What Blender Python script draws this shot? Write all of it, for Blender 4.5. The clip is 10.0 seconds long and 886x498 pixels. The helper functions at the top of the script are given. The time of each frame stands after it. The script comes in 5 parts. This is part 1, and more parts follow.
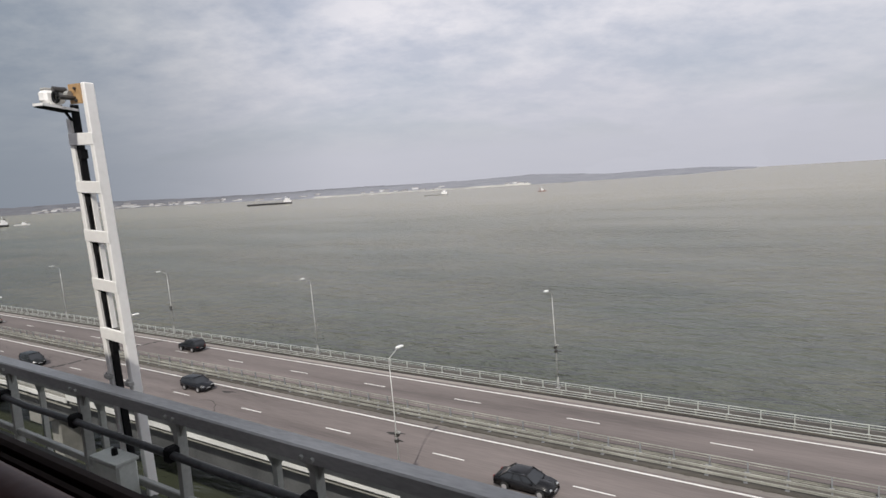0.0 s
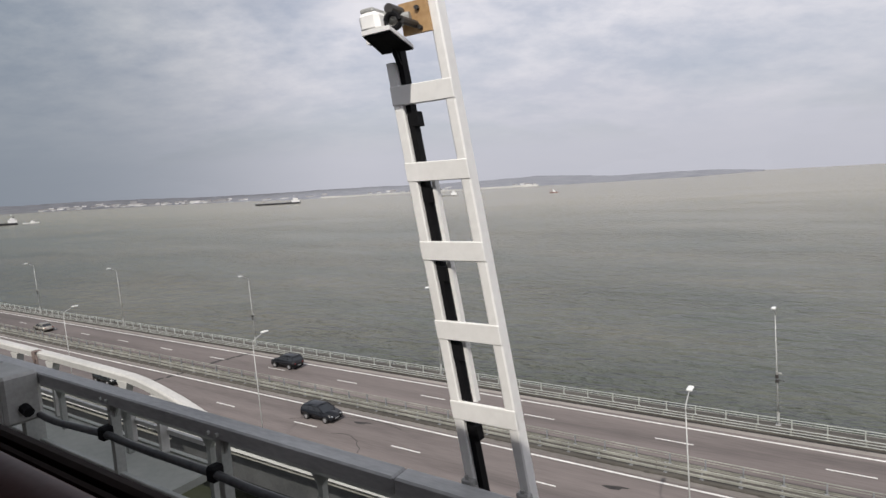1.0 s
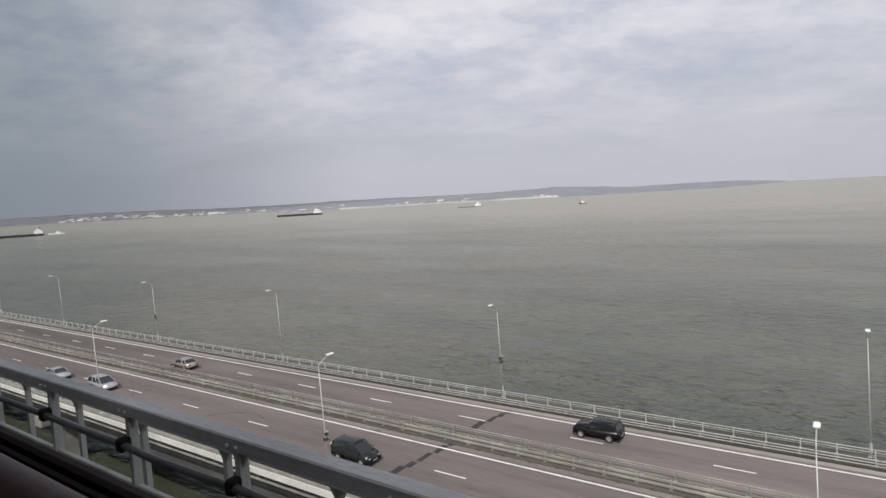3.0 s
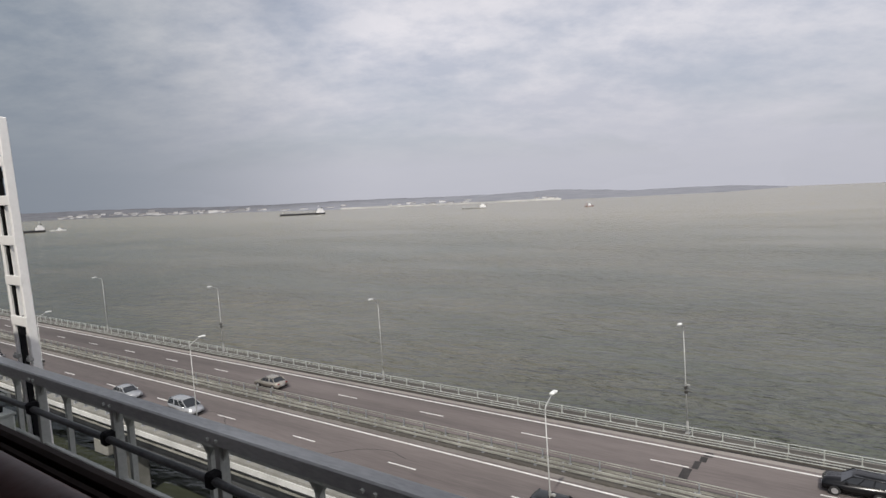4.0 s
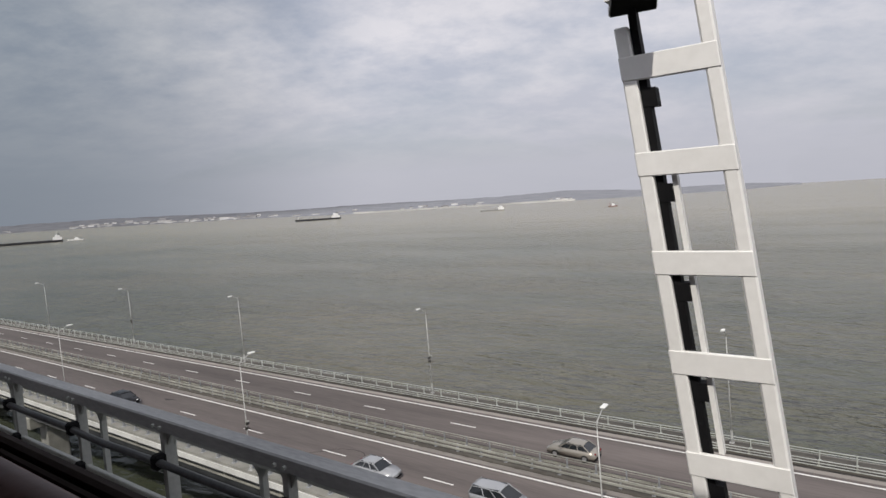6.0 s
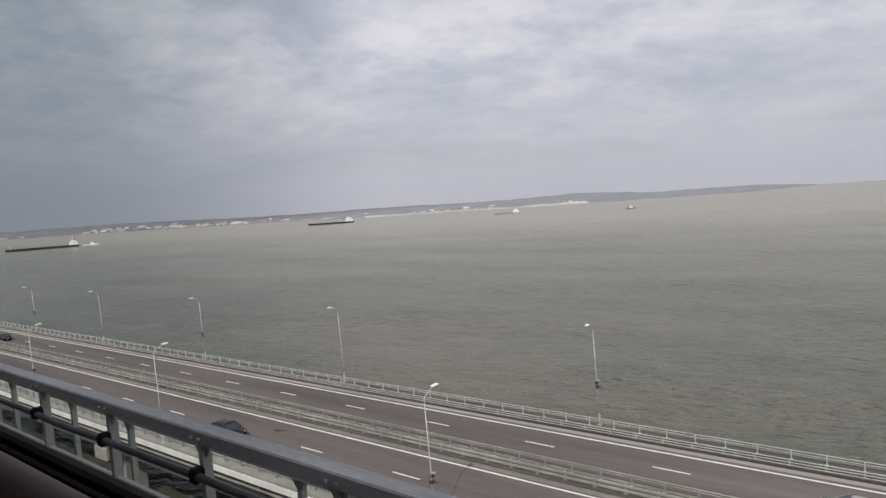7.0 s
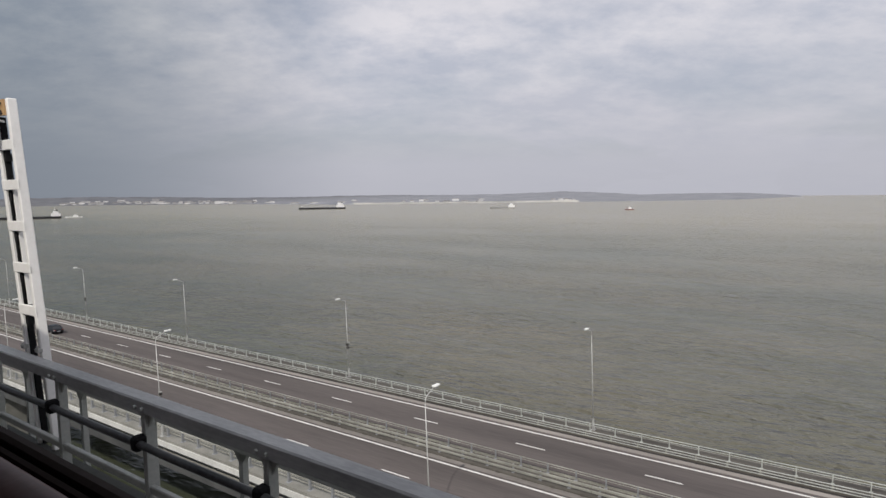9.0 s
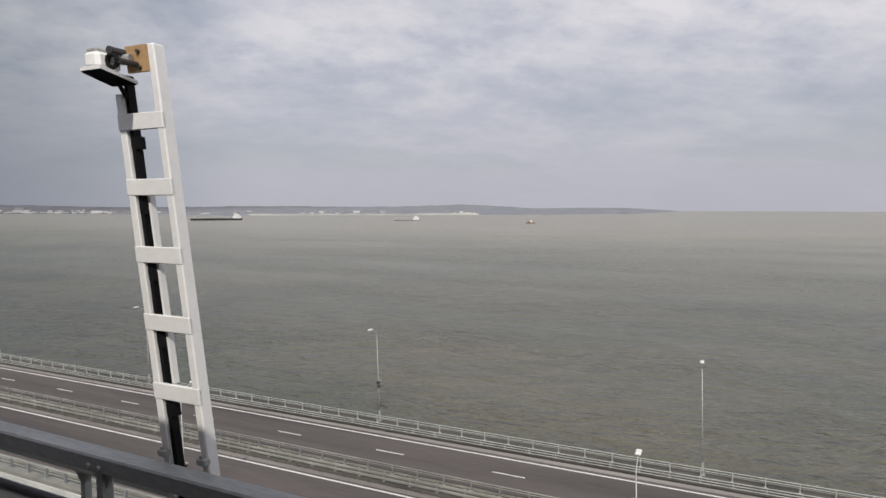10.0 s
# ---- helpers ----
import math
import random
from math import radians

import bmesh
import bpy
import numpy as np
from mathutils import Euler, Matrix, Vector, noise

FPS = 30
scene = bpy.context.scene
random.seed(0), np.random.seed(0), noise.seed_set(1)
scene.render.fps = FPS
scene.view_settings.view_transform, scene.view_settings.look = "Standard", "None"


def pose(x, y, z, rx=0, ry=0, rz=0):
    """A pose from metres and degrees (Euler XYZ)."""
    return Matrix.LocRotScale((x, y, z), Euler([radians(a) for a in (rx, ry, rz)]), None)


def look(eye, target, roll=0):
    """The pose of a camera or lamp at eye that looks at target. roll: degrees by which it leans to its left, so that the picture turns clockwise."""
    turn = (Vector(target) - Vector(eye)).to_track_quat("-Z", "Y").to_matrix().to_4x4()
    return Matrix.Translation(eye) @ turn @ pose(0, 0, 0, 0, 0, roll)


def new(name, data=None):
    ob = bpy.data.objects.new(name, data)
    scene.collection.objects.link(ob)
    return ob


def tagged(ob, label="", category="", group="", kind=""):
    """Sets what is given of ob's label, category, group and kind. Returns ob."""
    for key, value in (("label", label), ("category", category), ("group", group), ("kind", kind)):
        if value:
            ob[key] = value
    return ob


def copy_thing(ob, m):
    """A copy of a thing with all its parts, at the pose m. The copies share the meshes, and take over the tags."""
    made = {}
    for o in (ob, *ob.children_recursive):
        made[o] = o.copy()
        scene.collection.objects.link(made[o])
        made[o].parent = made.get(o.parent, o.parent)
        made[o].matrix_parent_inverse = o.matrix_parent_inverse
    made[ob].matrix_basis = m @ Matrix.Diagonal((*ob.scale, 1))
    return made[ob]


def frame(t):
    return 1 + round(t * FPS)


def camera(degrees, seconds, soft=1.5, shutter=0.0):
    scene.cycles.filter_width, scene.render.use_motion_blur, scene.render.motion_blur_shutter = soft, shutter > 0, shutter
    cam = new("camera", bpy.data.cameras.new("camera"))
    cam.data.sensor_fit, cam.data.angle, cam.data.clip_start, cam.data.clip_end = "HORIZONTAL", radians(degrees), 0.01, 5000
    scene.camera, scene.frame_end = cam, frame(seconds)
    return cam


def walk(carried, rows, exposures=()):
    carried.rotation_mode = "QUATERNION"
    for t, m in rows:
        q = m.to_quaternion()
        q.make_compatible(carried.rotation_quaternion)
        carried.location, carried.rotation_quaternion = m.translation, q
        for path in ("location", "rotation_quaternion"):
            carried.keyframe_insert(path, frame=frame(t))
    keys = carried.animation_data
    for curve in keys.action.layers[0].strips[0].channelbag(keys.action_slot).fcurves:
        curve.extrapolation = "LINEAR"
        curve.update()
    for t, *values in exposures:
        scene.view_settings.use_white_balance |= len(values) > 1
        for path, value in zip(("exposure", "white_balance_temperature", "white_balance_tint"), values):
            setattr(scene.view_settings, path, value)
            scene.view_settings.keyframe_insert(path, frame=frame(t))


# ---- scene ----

# ---------------- camera and walk ----------------
cam = camera(73.9, 10.0, soft=1.5)
ROWS = [
    (0.0, 0.00, -0.06, 35.03, 32.70, -6.48, 3.63),
    (0.5, -9.75, 0.00, 35.11, 33.45, -5.68, 3.08),
    (1.0, -19.56, 0.00, 35.20, 33.05, -6.36, 3.26),
    (1.5, -29.27, 0.00, 35.29, 33.19, -5.51, 3.02),
    (2.0, -39.09, 0.00, 35.38, 33.23, -6.49, 2.86),
    (2.5, -49.06, 0.00, 35.47, 34.19, -5.58, 3.61),
    (4.0, -78.42, 0.00, 35.73, 34.05, -5.08, 2.57),
    (4.5, -88.13, 0.00, 35.82, 33.17, -5.98, 3.74),
    (5.0, -97.76, 0.00, 35.91, 33.79, -5.26, 3.07),
    (5.5, -107.42, 0.00, 36.00, 34.14, -4.99, 3.20),
    (7.0, -136.80, 0.00, 36.26, 35.37, -4.36, 3.83),
    (7.5, -146.38, 0.00, 36.35, 35.22, -4.89, 3.14),
    (8.0, -155.85, -0.06, 36.44, 36.43, -4.23, 2.59),
    (8.5, -165.33, -0.09, 36.53, 36.82, -4.23, 2.59),
    (9.0, -174.98, -0.02, 36.61, 33.73, -5.26, 0.71),
    (9.5, -184.89, -0.05, 36.70, 27.76, -5.01, 1.14),
    (10.0, -194.80, -0.05, 36.79, 23.84, -4.14, 0.04),
]
walk(cam, [(t, pose(x, y, z, 90 + p, r, w)) for t, x, y, z, w, p, r in ROWS],
     exposures=[(0.0, 0.03), (2.5, 0.0), (5.0, -0.06), (7.0, -0.10), (8.5, -0.12), (9.5, -0.11), (10.0, -0.18)])


def eye_z(x):
    """Height of a passenger's eye in the train over the sea: the railway climbs at nine in a thousand."""
    return 35.03 - 0.00905 * x


ROAD = 13.03           # the carriageway over the sea
SUN = Vector((0.37, -0.93, 1.07)).normalized()

# ---------------- world, sun ----------------
world = bpy.data.worlds.new("world")
scene.world = world
world.use_nodes = True
wt = world.node_tree
wt.nodes.clear()
w_out = wt.nodes.new("ShaderNodeOutputWorld")
sky = wt.nodes.new("ShaderNodeTexSky")
sky.sky_type = "NISHITA"
sky.sun_disc = False
sky.sun_elevation = math.asin(SUN.z)
sky.sun_rotation = math.atan2(SUN.x, SUN.y)
sky.air_density, sky.dust_density = 1.0, 2.5
bg_sky = wt.nodes.new("ShaderNodeBackground")
bg_sky.inputs["Strength"].default_value = 0.085
tc = wt.nodes.new("ShaderNodeTexCoord")
sep = wt.nodes.new("ShaderNodeSeparateXYZ")
wt.links.new(tc.outputs["Generated"], sep.inputs[0])
# the cloud sheet: the direction laid out on a flat layer overhead
zc = wt.nodes.new("ShaderNodeMath"); zc.operation = "MAXIMUM"; zc.inputs[1].default_value = 0.0
wt.links.new(sep.outputs["Z"], zc.inputs[0])
za = wt.nodes.new("ShaderNodeMath"); za.operation = "ADD"; za.inputs[1].default_value = 0.30
wt.links.new(zc.outputs[0], za.inputs[0])
dv = wt.nodes.new("ShaderNodeVectorMath"); dv.operation = "DIVIDE"
cmb = wt.nodes.new("ShaderNodeCombineXYZ")
for i in range(3):
    wt.links.new(za.outputs[0], cmb.inputs[i])
wt.links.new(tc.outputs["Generated"], dv.inputs[0])
wt.links.new(cmb.outputs[0], dv.inputs[1])
mp = wt.nodes.new("ShaderNodeMapping")
mp.inputs["Scale"].default_value = (0.85, 1.05, 0.5)
mp.inputs["Location"].default_value = (3.1, 1.4, 0)
turn = wt.nodes.new("ShaderNodeMapping")
turn.inputs["Rotation"].default_value = (0, 0, radians(-35))
wt.links.new(dv.outputs[0], turn.inputs[0])
wt.links.new(turn.outputs[0], mp.inputs[0])
n1 = wt.nodes.new("ShaderNodeTexNoise")
n1.inputs["Scale"].default_value, n1.inputs["Detail"].default_value, n1.inputs["Roughness"].default_value = 0.85, 7.0, 0.55
n1.inputs["Distortion"].default_value = 0.35
n2 = wt.nodes.new("ShaderNodeTexNoise")
n2.inputs["Scale"].default_value, n2.inputs["Detail"].default_value, n2.inputs["Roughness"].default_value = 3.4, 9.0, 0.60
wt.links.new(mp.outputs[0], n1.inputs["Vector"])
wt.links.new(mp.outputs[0], n2.inputs["Vector"])
cr = wt.nodes.new("ShaderNodeValToRGB")
cr.color_ramp.elements[0].position, cr.color_ramp.elements[0].color = 0.34, (0.555, 0.58, 0.665, 1)
cr.color_ramp.elements[1].position, cr.color_ramp.elements[1].color = 0.66, (0.80, 0.785, 0.825, 1)
n3 = wt.nodes.new("ShaderNodeTexNoise")
n3.inputs["Scale"].default_value, n3.inputs["Detail"].default_value, n3.inputs["Roughness"].default_value = 9.0, 6.0, 0.62
wt.links.new(mp.outputs[0], n3.inputs["Vector"])
fleck = wt.nodes.new("ShaderNodeMath"); fleck.operation = "MULTIPLY_ADD"; fleck.inputs[1].default_value, fleck.inputs[2].default_value = 0.55, -0.275
wt.links.new(n3.outputs["Fac"], fleck.inputs[0])
torn = wt.nodes.new("ShaderNodeMath"); torn.operation = "ADD"
wt.links.new(n2.outputs["Fac"], torn.inputs[0])
wt.links.new(fleck.outputs[0], torn.inputs[1])
wt.links.new(torn.outputs[0], cr.inputs[0])
bg_cloud = wt.nodes.new("ShaderNodeBackground")
bg_cloud.inputs["Strength"].default_value = 1.0
hz = wt.nodes.new("ShaderNodeMapRange")
hz.inputs["From Min"].default_value, hz.inputs["From Max"].default_value = 0.0, 0.26
hz.inputs["To Min"].default_value, hz.inputs["To Max"].default_value = 0.93, 1.05
wt.links.new(zc.outputs[0], hz.inputs["Value"])
shade = wt.nodes.new("ShaderNodeVectorMath"); shade.operation = "SCALE"
low = wt.nodes.new("ShaderNodeMapRange")
low.inputs["From Min"].default_value, low.inputs["From Max"].default_value = 0.05, 0.24
low.inputs["To Min"].default_value, low.inputs["To Max"].default_value = 0.96, 0.0
wt.links.new(zc.outputs[0], low.inputs["Value"])
haze = wt.nodes.new("ShaderNodeMixRGB")
haze.inputs["Color2"].default_value = (0.565, 0.575, 0.645, 1)
wt.links.new(low.outputs[0], haze.inputs["Fac"])
wt.links.new(cr.outputs[0], haze.inputs["Color1"])
wt.links.new(haze.outputs[0], shade.inputs[0])
wt.links.new(hz.outputs[0], shade.inputs["Scale"])
# sky colour is darkened towards -x to stand in for dimming by window glass
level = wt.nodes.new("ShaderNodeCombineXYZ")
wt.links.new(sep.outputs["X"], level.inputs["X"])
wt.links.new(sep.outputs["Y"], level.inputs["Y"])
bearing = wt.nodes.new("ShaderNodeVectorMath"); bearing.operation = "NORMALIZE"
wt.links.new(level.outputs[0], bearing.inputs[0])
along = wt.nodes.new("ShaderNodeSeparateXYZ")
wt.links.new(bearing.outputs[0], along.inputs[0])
side_dim = wt.nodes.new("ShaderNodeMapRange")
side_dim.interpolation_type = "SMOOTHSTEP"
side_dim.inputs["From Min"].default_value, side_dim.inputs["From Max"].default_value = -0.64, -0.975
wt.links.new(along.outputs["X"], side_dim.inputs["Value"])
dim_tint = wt.nodes.new("ShaderNodeMixRGB")
dim_tint.inputs["Color1"].default_value, dim_tint.inputs["Color2"].default_value = (1.01, 1.0, 1.0, 1), (0.44, 0.490, 0.515, 1)
wt.links.new(side_dim.outputs[0], dim_tint.inputs["Fac"])
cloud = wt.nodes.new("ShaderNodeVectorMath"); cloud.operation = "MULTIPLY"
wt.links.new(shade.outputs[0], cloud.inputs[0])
wt.links.new(dim_tint.outputs[0], cloud.inputs[1])
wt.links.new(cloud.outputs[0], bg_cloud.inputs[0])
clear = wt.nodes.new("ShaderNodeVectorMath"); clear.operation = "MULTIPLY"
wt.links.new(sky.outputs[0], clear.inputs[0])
wt.links.new(dim_tint.outputs[0], clear.inputs[1])
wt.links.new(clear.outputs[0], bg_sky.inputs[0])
cv = wt.nodes.new("ShaderNodeMapRange")
cv.inputs["From Min"].default_value, cv.inputs["From Max"].default_value = 0.30, 0.50
cv.inputs["To Min"].default_value, cv.inputs["To Max"].default_value = 0.55, 0.98
wt.links.new(n1.outputs["Fac"], cv.inputs["Value"])
w_mix = wt.nodes.new("ShaderNodeMixShader")
veil = wt.nodes.new("ShaderNodeMath"); veil.operation = "MAXIMUM"
wt.links.new(cv.outputs[0], veil.inputs[0])
wt.links.new(low.outputs[0], veil.inputs[1])
wt.links.new(veil.outputs[0], w_mix.inputs[0])
wt.links.new(bg_sky.outputs[0], w_mix.inputs[1])
wt.links.new(bg_cloud.outputs[0], w_mix.inputs[2])
wt.links.new(w_mix.outputs[0], w_out.inputs[0])

sun = new("sun", bpy.data.lights.new("sun", "SUN"))
sun.data.energy, sun.data.angle, sun.data.color = 3.1, radians(0.8), (1.0, 0.95, 0.88)
sun.matrix_world = look(SUN * 200, (0, 0, 0))


# ---------------- materials ----------------
def mat(name, low, high, rough=0.6, metal=0.0, scale=1.5, fine=25.0, bump=0.15, stretch=(1, 1, 1), piece=0.0, spec=0.5):
    """A worn surface: colour between low and high by a broad and a fine grain, with fine relief; piece varies it from piece to piece."""
    m = bpy.data.materials.new(name)
    m.use_nodes = True
    t = m.node_tree
    b = t.nodes["Principled BSDF"]
    co = t.nodes.new("ShaderNodeTexCoord")
    ma = t.nodes.new("ShaderNodeMapping")
    ma.inputs["Scale"].default_value = stretch
    t.links.new(co.outputs["Object"], ma.inputs[0])
    a, f = t.nodes.new("ShaderNodeTexNoise"), t.nodes.new("ShaderNodeTexNoise")
    a.inputs["Scale"].default_value, a.inputs["Detail"].default_value = scale, 5.0
    f.inputs["Scale"].default_value, f.inputs["Detail"].default_value = fine, 4.0
    t.links.new(ma.outputs[0], a.inputs["Vector"])
    t.links.new(ma.outputs[0], f.inputs["Vector"])
    s1 = t.nodes.new("ShaderNodeMath"); s1.operation = "MULTIPLY_ADD"
    s1.inputs[1].default_value, s1.inputs[2].default_value = 0.35, 0.0
    t.links.new(f.outputs["Fac"], s1.inputs[0])
    s2 = t.nodes.new("ShaderNodeMath"); s2.operation = "MULTIPLY_ADD"; s2.inputs[1].default_value = 0.65
    t.links.new(a.outputs["Fac"], s2.inputs[0])
    t.links.new(s1.outputs[0], s2.inputs[2])
    fac = s2.outputs[0]
    if piece:
        oi = t.nodes.new("ShaderNodeObjectInfo")
        s3 = t.nodes.new("ShaderNodeMath"); s3.operation = "MULTIPLY_ADD"; s3.inputs[1].default_value = piece
        t.links.new(oi.outputs["Random"], s3.inputs[0])
        t.links.new(fac, s3.inputs[2])
        s4 = t.nodes.new("ShaderNodeMath"); s4.operation = "SUBTRACT"; s4.inputs[1].default_value = piece / 2
        t.links.new(s3.outputs[0], s4.inputs[0])
        fac = s4.outputs[0]
    r = t.nodes.new("ShaderNodeValToRGB")
    r.color_ramp.elements[0].position, r.color_ramp.elements[1].position = 0.33, 0.67
    r.color_ramp.elements[0].color, r.color_ramp.elements[1].color = (*low, 1), (*high, 1)
    t.links.new(fac, r.inputs[0])
    t.links.new(r.outputs[0], b.inputs["Base Color"])
    b.inputs["Roughness"].default_value, b.inputs["Metallic"].default_value = rough, metal
    b.inputs["Specular IOR Level"].default_value = spec
    if bump:
        bp = t.nodes.new("ShaderNodeBump")
        bp.inputs["Strength"].default_value, bp.inputs["Distance"].default_value = bump, 0.01
        t.links.new(f.outputs["Fac"], bp.inputs["Height"])
        t.links.new(bp.outputs[0], b.inputs["Normal"])
    return m


def water_material():
    """Murky shallow sea: silty water in broad drifts, wind ripples at three sizes."""
    m = bpy.data.materials.new("sea_water")
    m.use_nodes = True
    t = m.node_tree
    b = t.nodes["Principled BSDF"]
    co = t.nodes.new("ShaderNodeTexCoord")

    def noise_at(scale, stretch, detail=4.0, turn=0.0, rough=0.55):
        ma = t.nodes.new("ShaderNodeMapping")
        ma.inputs["Scale"].default_value = stretch
        ma.inputs["Rotation"].default_value = (0, 0, radians(turn))
        t.links.new(co.outputs["Object"], ma.inputs[0])
        n = t.nodes.new("ShaderNodeTexNoise")
        n.inputs["Scale"].default_value, n.inputs["Detail"].default_value, n.inputs["Roughness"].default_value = scale, detail, rough
        t.links.new(ma.outputs[0], n.inputs["Vector"])
        return n.outputs["Fac"]

    drift = noise_at(0.0035, (1, 1, 1), 5.0)
    r = t.nodes.new("ShaderNodeValToRGB")
    r.color_ramp.elements[0].position, r.color_ramp.elements[0].color = 0.38, (0.076, 0.090, 0.074, 1)
    r.color_ramp.elements[1].position, r.color_ramp.elements[1].color = 0.64, (0.145, 0.135, 0.101, 1)
    swirl = t.nodes.new("ShaderNodeMixRGB")     # silty clouds of a few tens of metres on broad drifts
    swirl.inputs["Fac"].default_value = 0.55
    t.links.new(drift, swirl.inputs["Color1"])
    t.links.new(noise_at(0.017, (0.6, 1.3, 1), 5.0, -18), swirl.inputs["Color2"])
    t.links.new(swirl.outputs[0], r.inputs[0])
    place = t.nodes.new("ShaderNodeSeparateXYZ")
    t.links.new(co.outputs["Object"], place.inputs[0])
    # brightness of the far water is painted into its colour, paler with distance
    far_pale = t.nodes.new("ShaderNodeMapRange")
    far_pale.inputs["From Min"].default_value, far_pale.inputs["From Max"].default_value = 110.0, 800.0
    far_pale.inputs["To Max"].default_value = 0.75
    t.links.new(place.outputs["Y"], far_pale.inputs["Value"])
    far_tone = t.nodes.new("ShaderNodeMixRGB")
    far_tone.inputs["Color2"].default_value = (0.285, 0.256, 0.180, 1)
    t.links.new(far_pale.outputs[0], far_tone.inputs["Fac"])
    under_deck = t.nodes.new("ShaderNodeMapRange")     # dark green water by the bridges; shade under the deck also put into it
    under_deck.interpolation_type = "SMOOTHSTEP"
    under_deck.inputs["From Min"].default_value, under_deck.inputs["From Max"].default_value = 48.0, 105.0
    t.links.new(place.outputs["Y"], under_deck.inputs["Value"])
    deep = t.nodes.new("ShaderNodeMixRGB")
    deep.inputs["Color1"].default_value = (0.050, 0.056, 0.037, 1)
    t.links.new(under_deck.outputs[0], deep.inputs["Fac"])
    t.links.new(r.outputs[0], deep.inputs["Color2"])
    t.links.new(deep.outputs[0], far_tone.inputs["Color1"])
    # lighter and darker wave slopes are painted into the colour
    wave_tone = t.nodes.new("ShaderNodeMapRange")
    wave_tone.inputs["From Min"].default_value, wave_tone.inputs["From Max"].default_value = 0.36, 0.64
    wave_tone.inputs["To Min"].default_value, wave_tone.inputs["To Max"].default_value = 0.90, 1.08
    t.links.new(noise_at(0.16, (0.6, 1.3, 1), 5.0, -20, 0.62), wave_tone.inputs["Value"])
    tone = t.nodes.new("ShaderNodeVectorMath"); tone.operation = "SCALE"
    t.links.new(far_tone.outputs[0], tone.inputs[0])
    t.links.new(wave_tone.outputs[0], tone.inputs["Scale"])
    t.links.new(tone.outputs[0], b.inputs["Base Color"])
    b.inputs["Roughness"].default_value = 0.22
    b.inputs["IOR"].default_value = 1.33
    # ripple relief is flattened with distance to fit the camera's view
    wide = t.nodes.new("ShaderNodeSeparateXYZ")
    t.links.new(co.outputs["Object"], wide.inputs[0])
    far_flat = t.nodes.new("ShaderNodeMapRange")
    far_flat.inputs["From Min"].default_value, far_flat.inputs["From Max"].default_value = 60.0, 900.0
    far_flat.inputs["To Min"].default_value, far_flat.inputs["To Max"].default_value = 1.0, 0.38
    t.links.new(wide.outputs["Y"], far_flat.inputs["Value"])
    lee = t.nodes.new("ShaderNodeMapRange")      # smoother in the lee of the bridges
    lee.inputs["From Min"].default_value, lee.inputs["From Max"].default_value = 46.0, 80.0
    lee.inputs["To Min"].default_value, lee.inputs["To Max"].default_value = 0.10, 1.0
    t.links.new(wide.outputs["Y"], lee.inputs["Value"])
    chop = t.nodes.new("ShaderNodeMath"); chop.operation = "MULTIPLY"
    t.links.new(far_flat.outputs[0], chop.inputs[0])
    t.links.new(lee.outputs[0], chop.inputs[1])
    gust = t.nodes.new("ShaderNodeMapRange")      # cat's-paws: wind ruffles the water in patches
    gust.inputs["From Min"].default_value, gust.inputs["From Max"].default_value = 0.35, 0.65
    gust.inputs["To Min"].default_value, gust.inputs["To Max"].default_value = 0.45, 1.25
    t.links.new(noise_at(0.011, (0.45, 1.5, 1), 4.0, -15), gust.inputs["Value"])
    ruffle = t.nodes.new("ShaderNodeMath"); ruffle.operation = "MULTIPLY"
    t.links.new(chop.outputs[0], ruffle.inputs[0])
    t.links.new(gust.outputs[0], ruffle.inputs[1])
    normal = None
    for scale, stretch, turn, dist, strength, detail in ((0.045, (1.0, 1.0, 1), 20, 3.0, 0.8, 3.0), (0.15, (0.7, 1.2, 1), -24, 5.0, 1.0, 4.0), (0.40, (0.55, 1.3, 1), -12, 2.4, 1.0, 2.0), (1.25, (0.6, 1.3, 1), 6, 0.35, 1.0, 3.0)):
        bp = t.nodes.new("ShaderNodeBump")
        bp.inputs["Distance"].default_value = dist
        k = t.nodes.new("ShaderNodeMath"); k.operation = "MULTIPLY"; k.inputs[1].default_value = strength
        t.links.new(ruffle.outputs[0], k.inputs[0])
        t.links.new(k.outputs[0], bp.inputs["Strength"])
        t.links.new(noise_at(scale, stretch, detail, turn), bp.inputs["Height"])
        if normal:
            t.links.new(normal, bp.inputs["Normal"])
        normal = bp.outputs[0]
    t.links.new(normal, b.inputs["Normal"])
    return m


M_WATER = water_material()
M_ASPHALT = mat("asphalt", (0.110, 0.094, 0.089), (0.216, 0.185, 0.174), 0.85, 0, 0.4, 7.0, 0.25, stretch=(0.07, 1.0, 1.0))


def darkened_along(m, x0, x1, k):
    """Scales the base colour along x, from 1 at x0 to k at x1."""
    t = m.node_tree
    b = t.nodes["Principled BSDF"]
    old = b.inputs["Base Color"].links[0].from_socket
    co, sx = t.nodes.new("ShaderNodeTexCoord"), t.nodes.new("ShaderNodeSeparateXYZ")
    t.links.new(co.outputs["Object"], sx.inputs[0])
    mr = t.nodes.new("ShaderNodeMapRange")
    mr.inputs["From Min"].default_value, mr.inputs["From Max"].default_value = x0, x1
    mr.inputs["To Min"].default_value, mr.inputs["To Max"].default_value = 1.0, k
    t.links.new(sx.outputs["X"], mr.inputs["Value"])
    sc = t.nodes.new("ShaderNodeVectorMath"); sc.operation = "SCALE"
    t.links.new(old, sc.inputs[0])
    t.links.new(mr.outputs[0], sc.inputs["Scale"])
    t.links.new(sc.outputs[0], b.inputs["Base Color"])


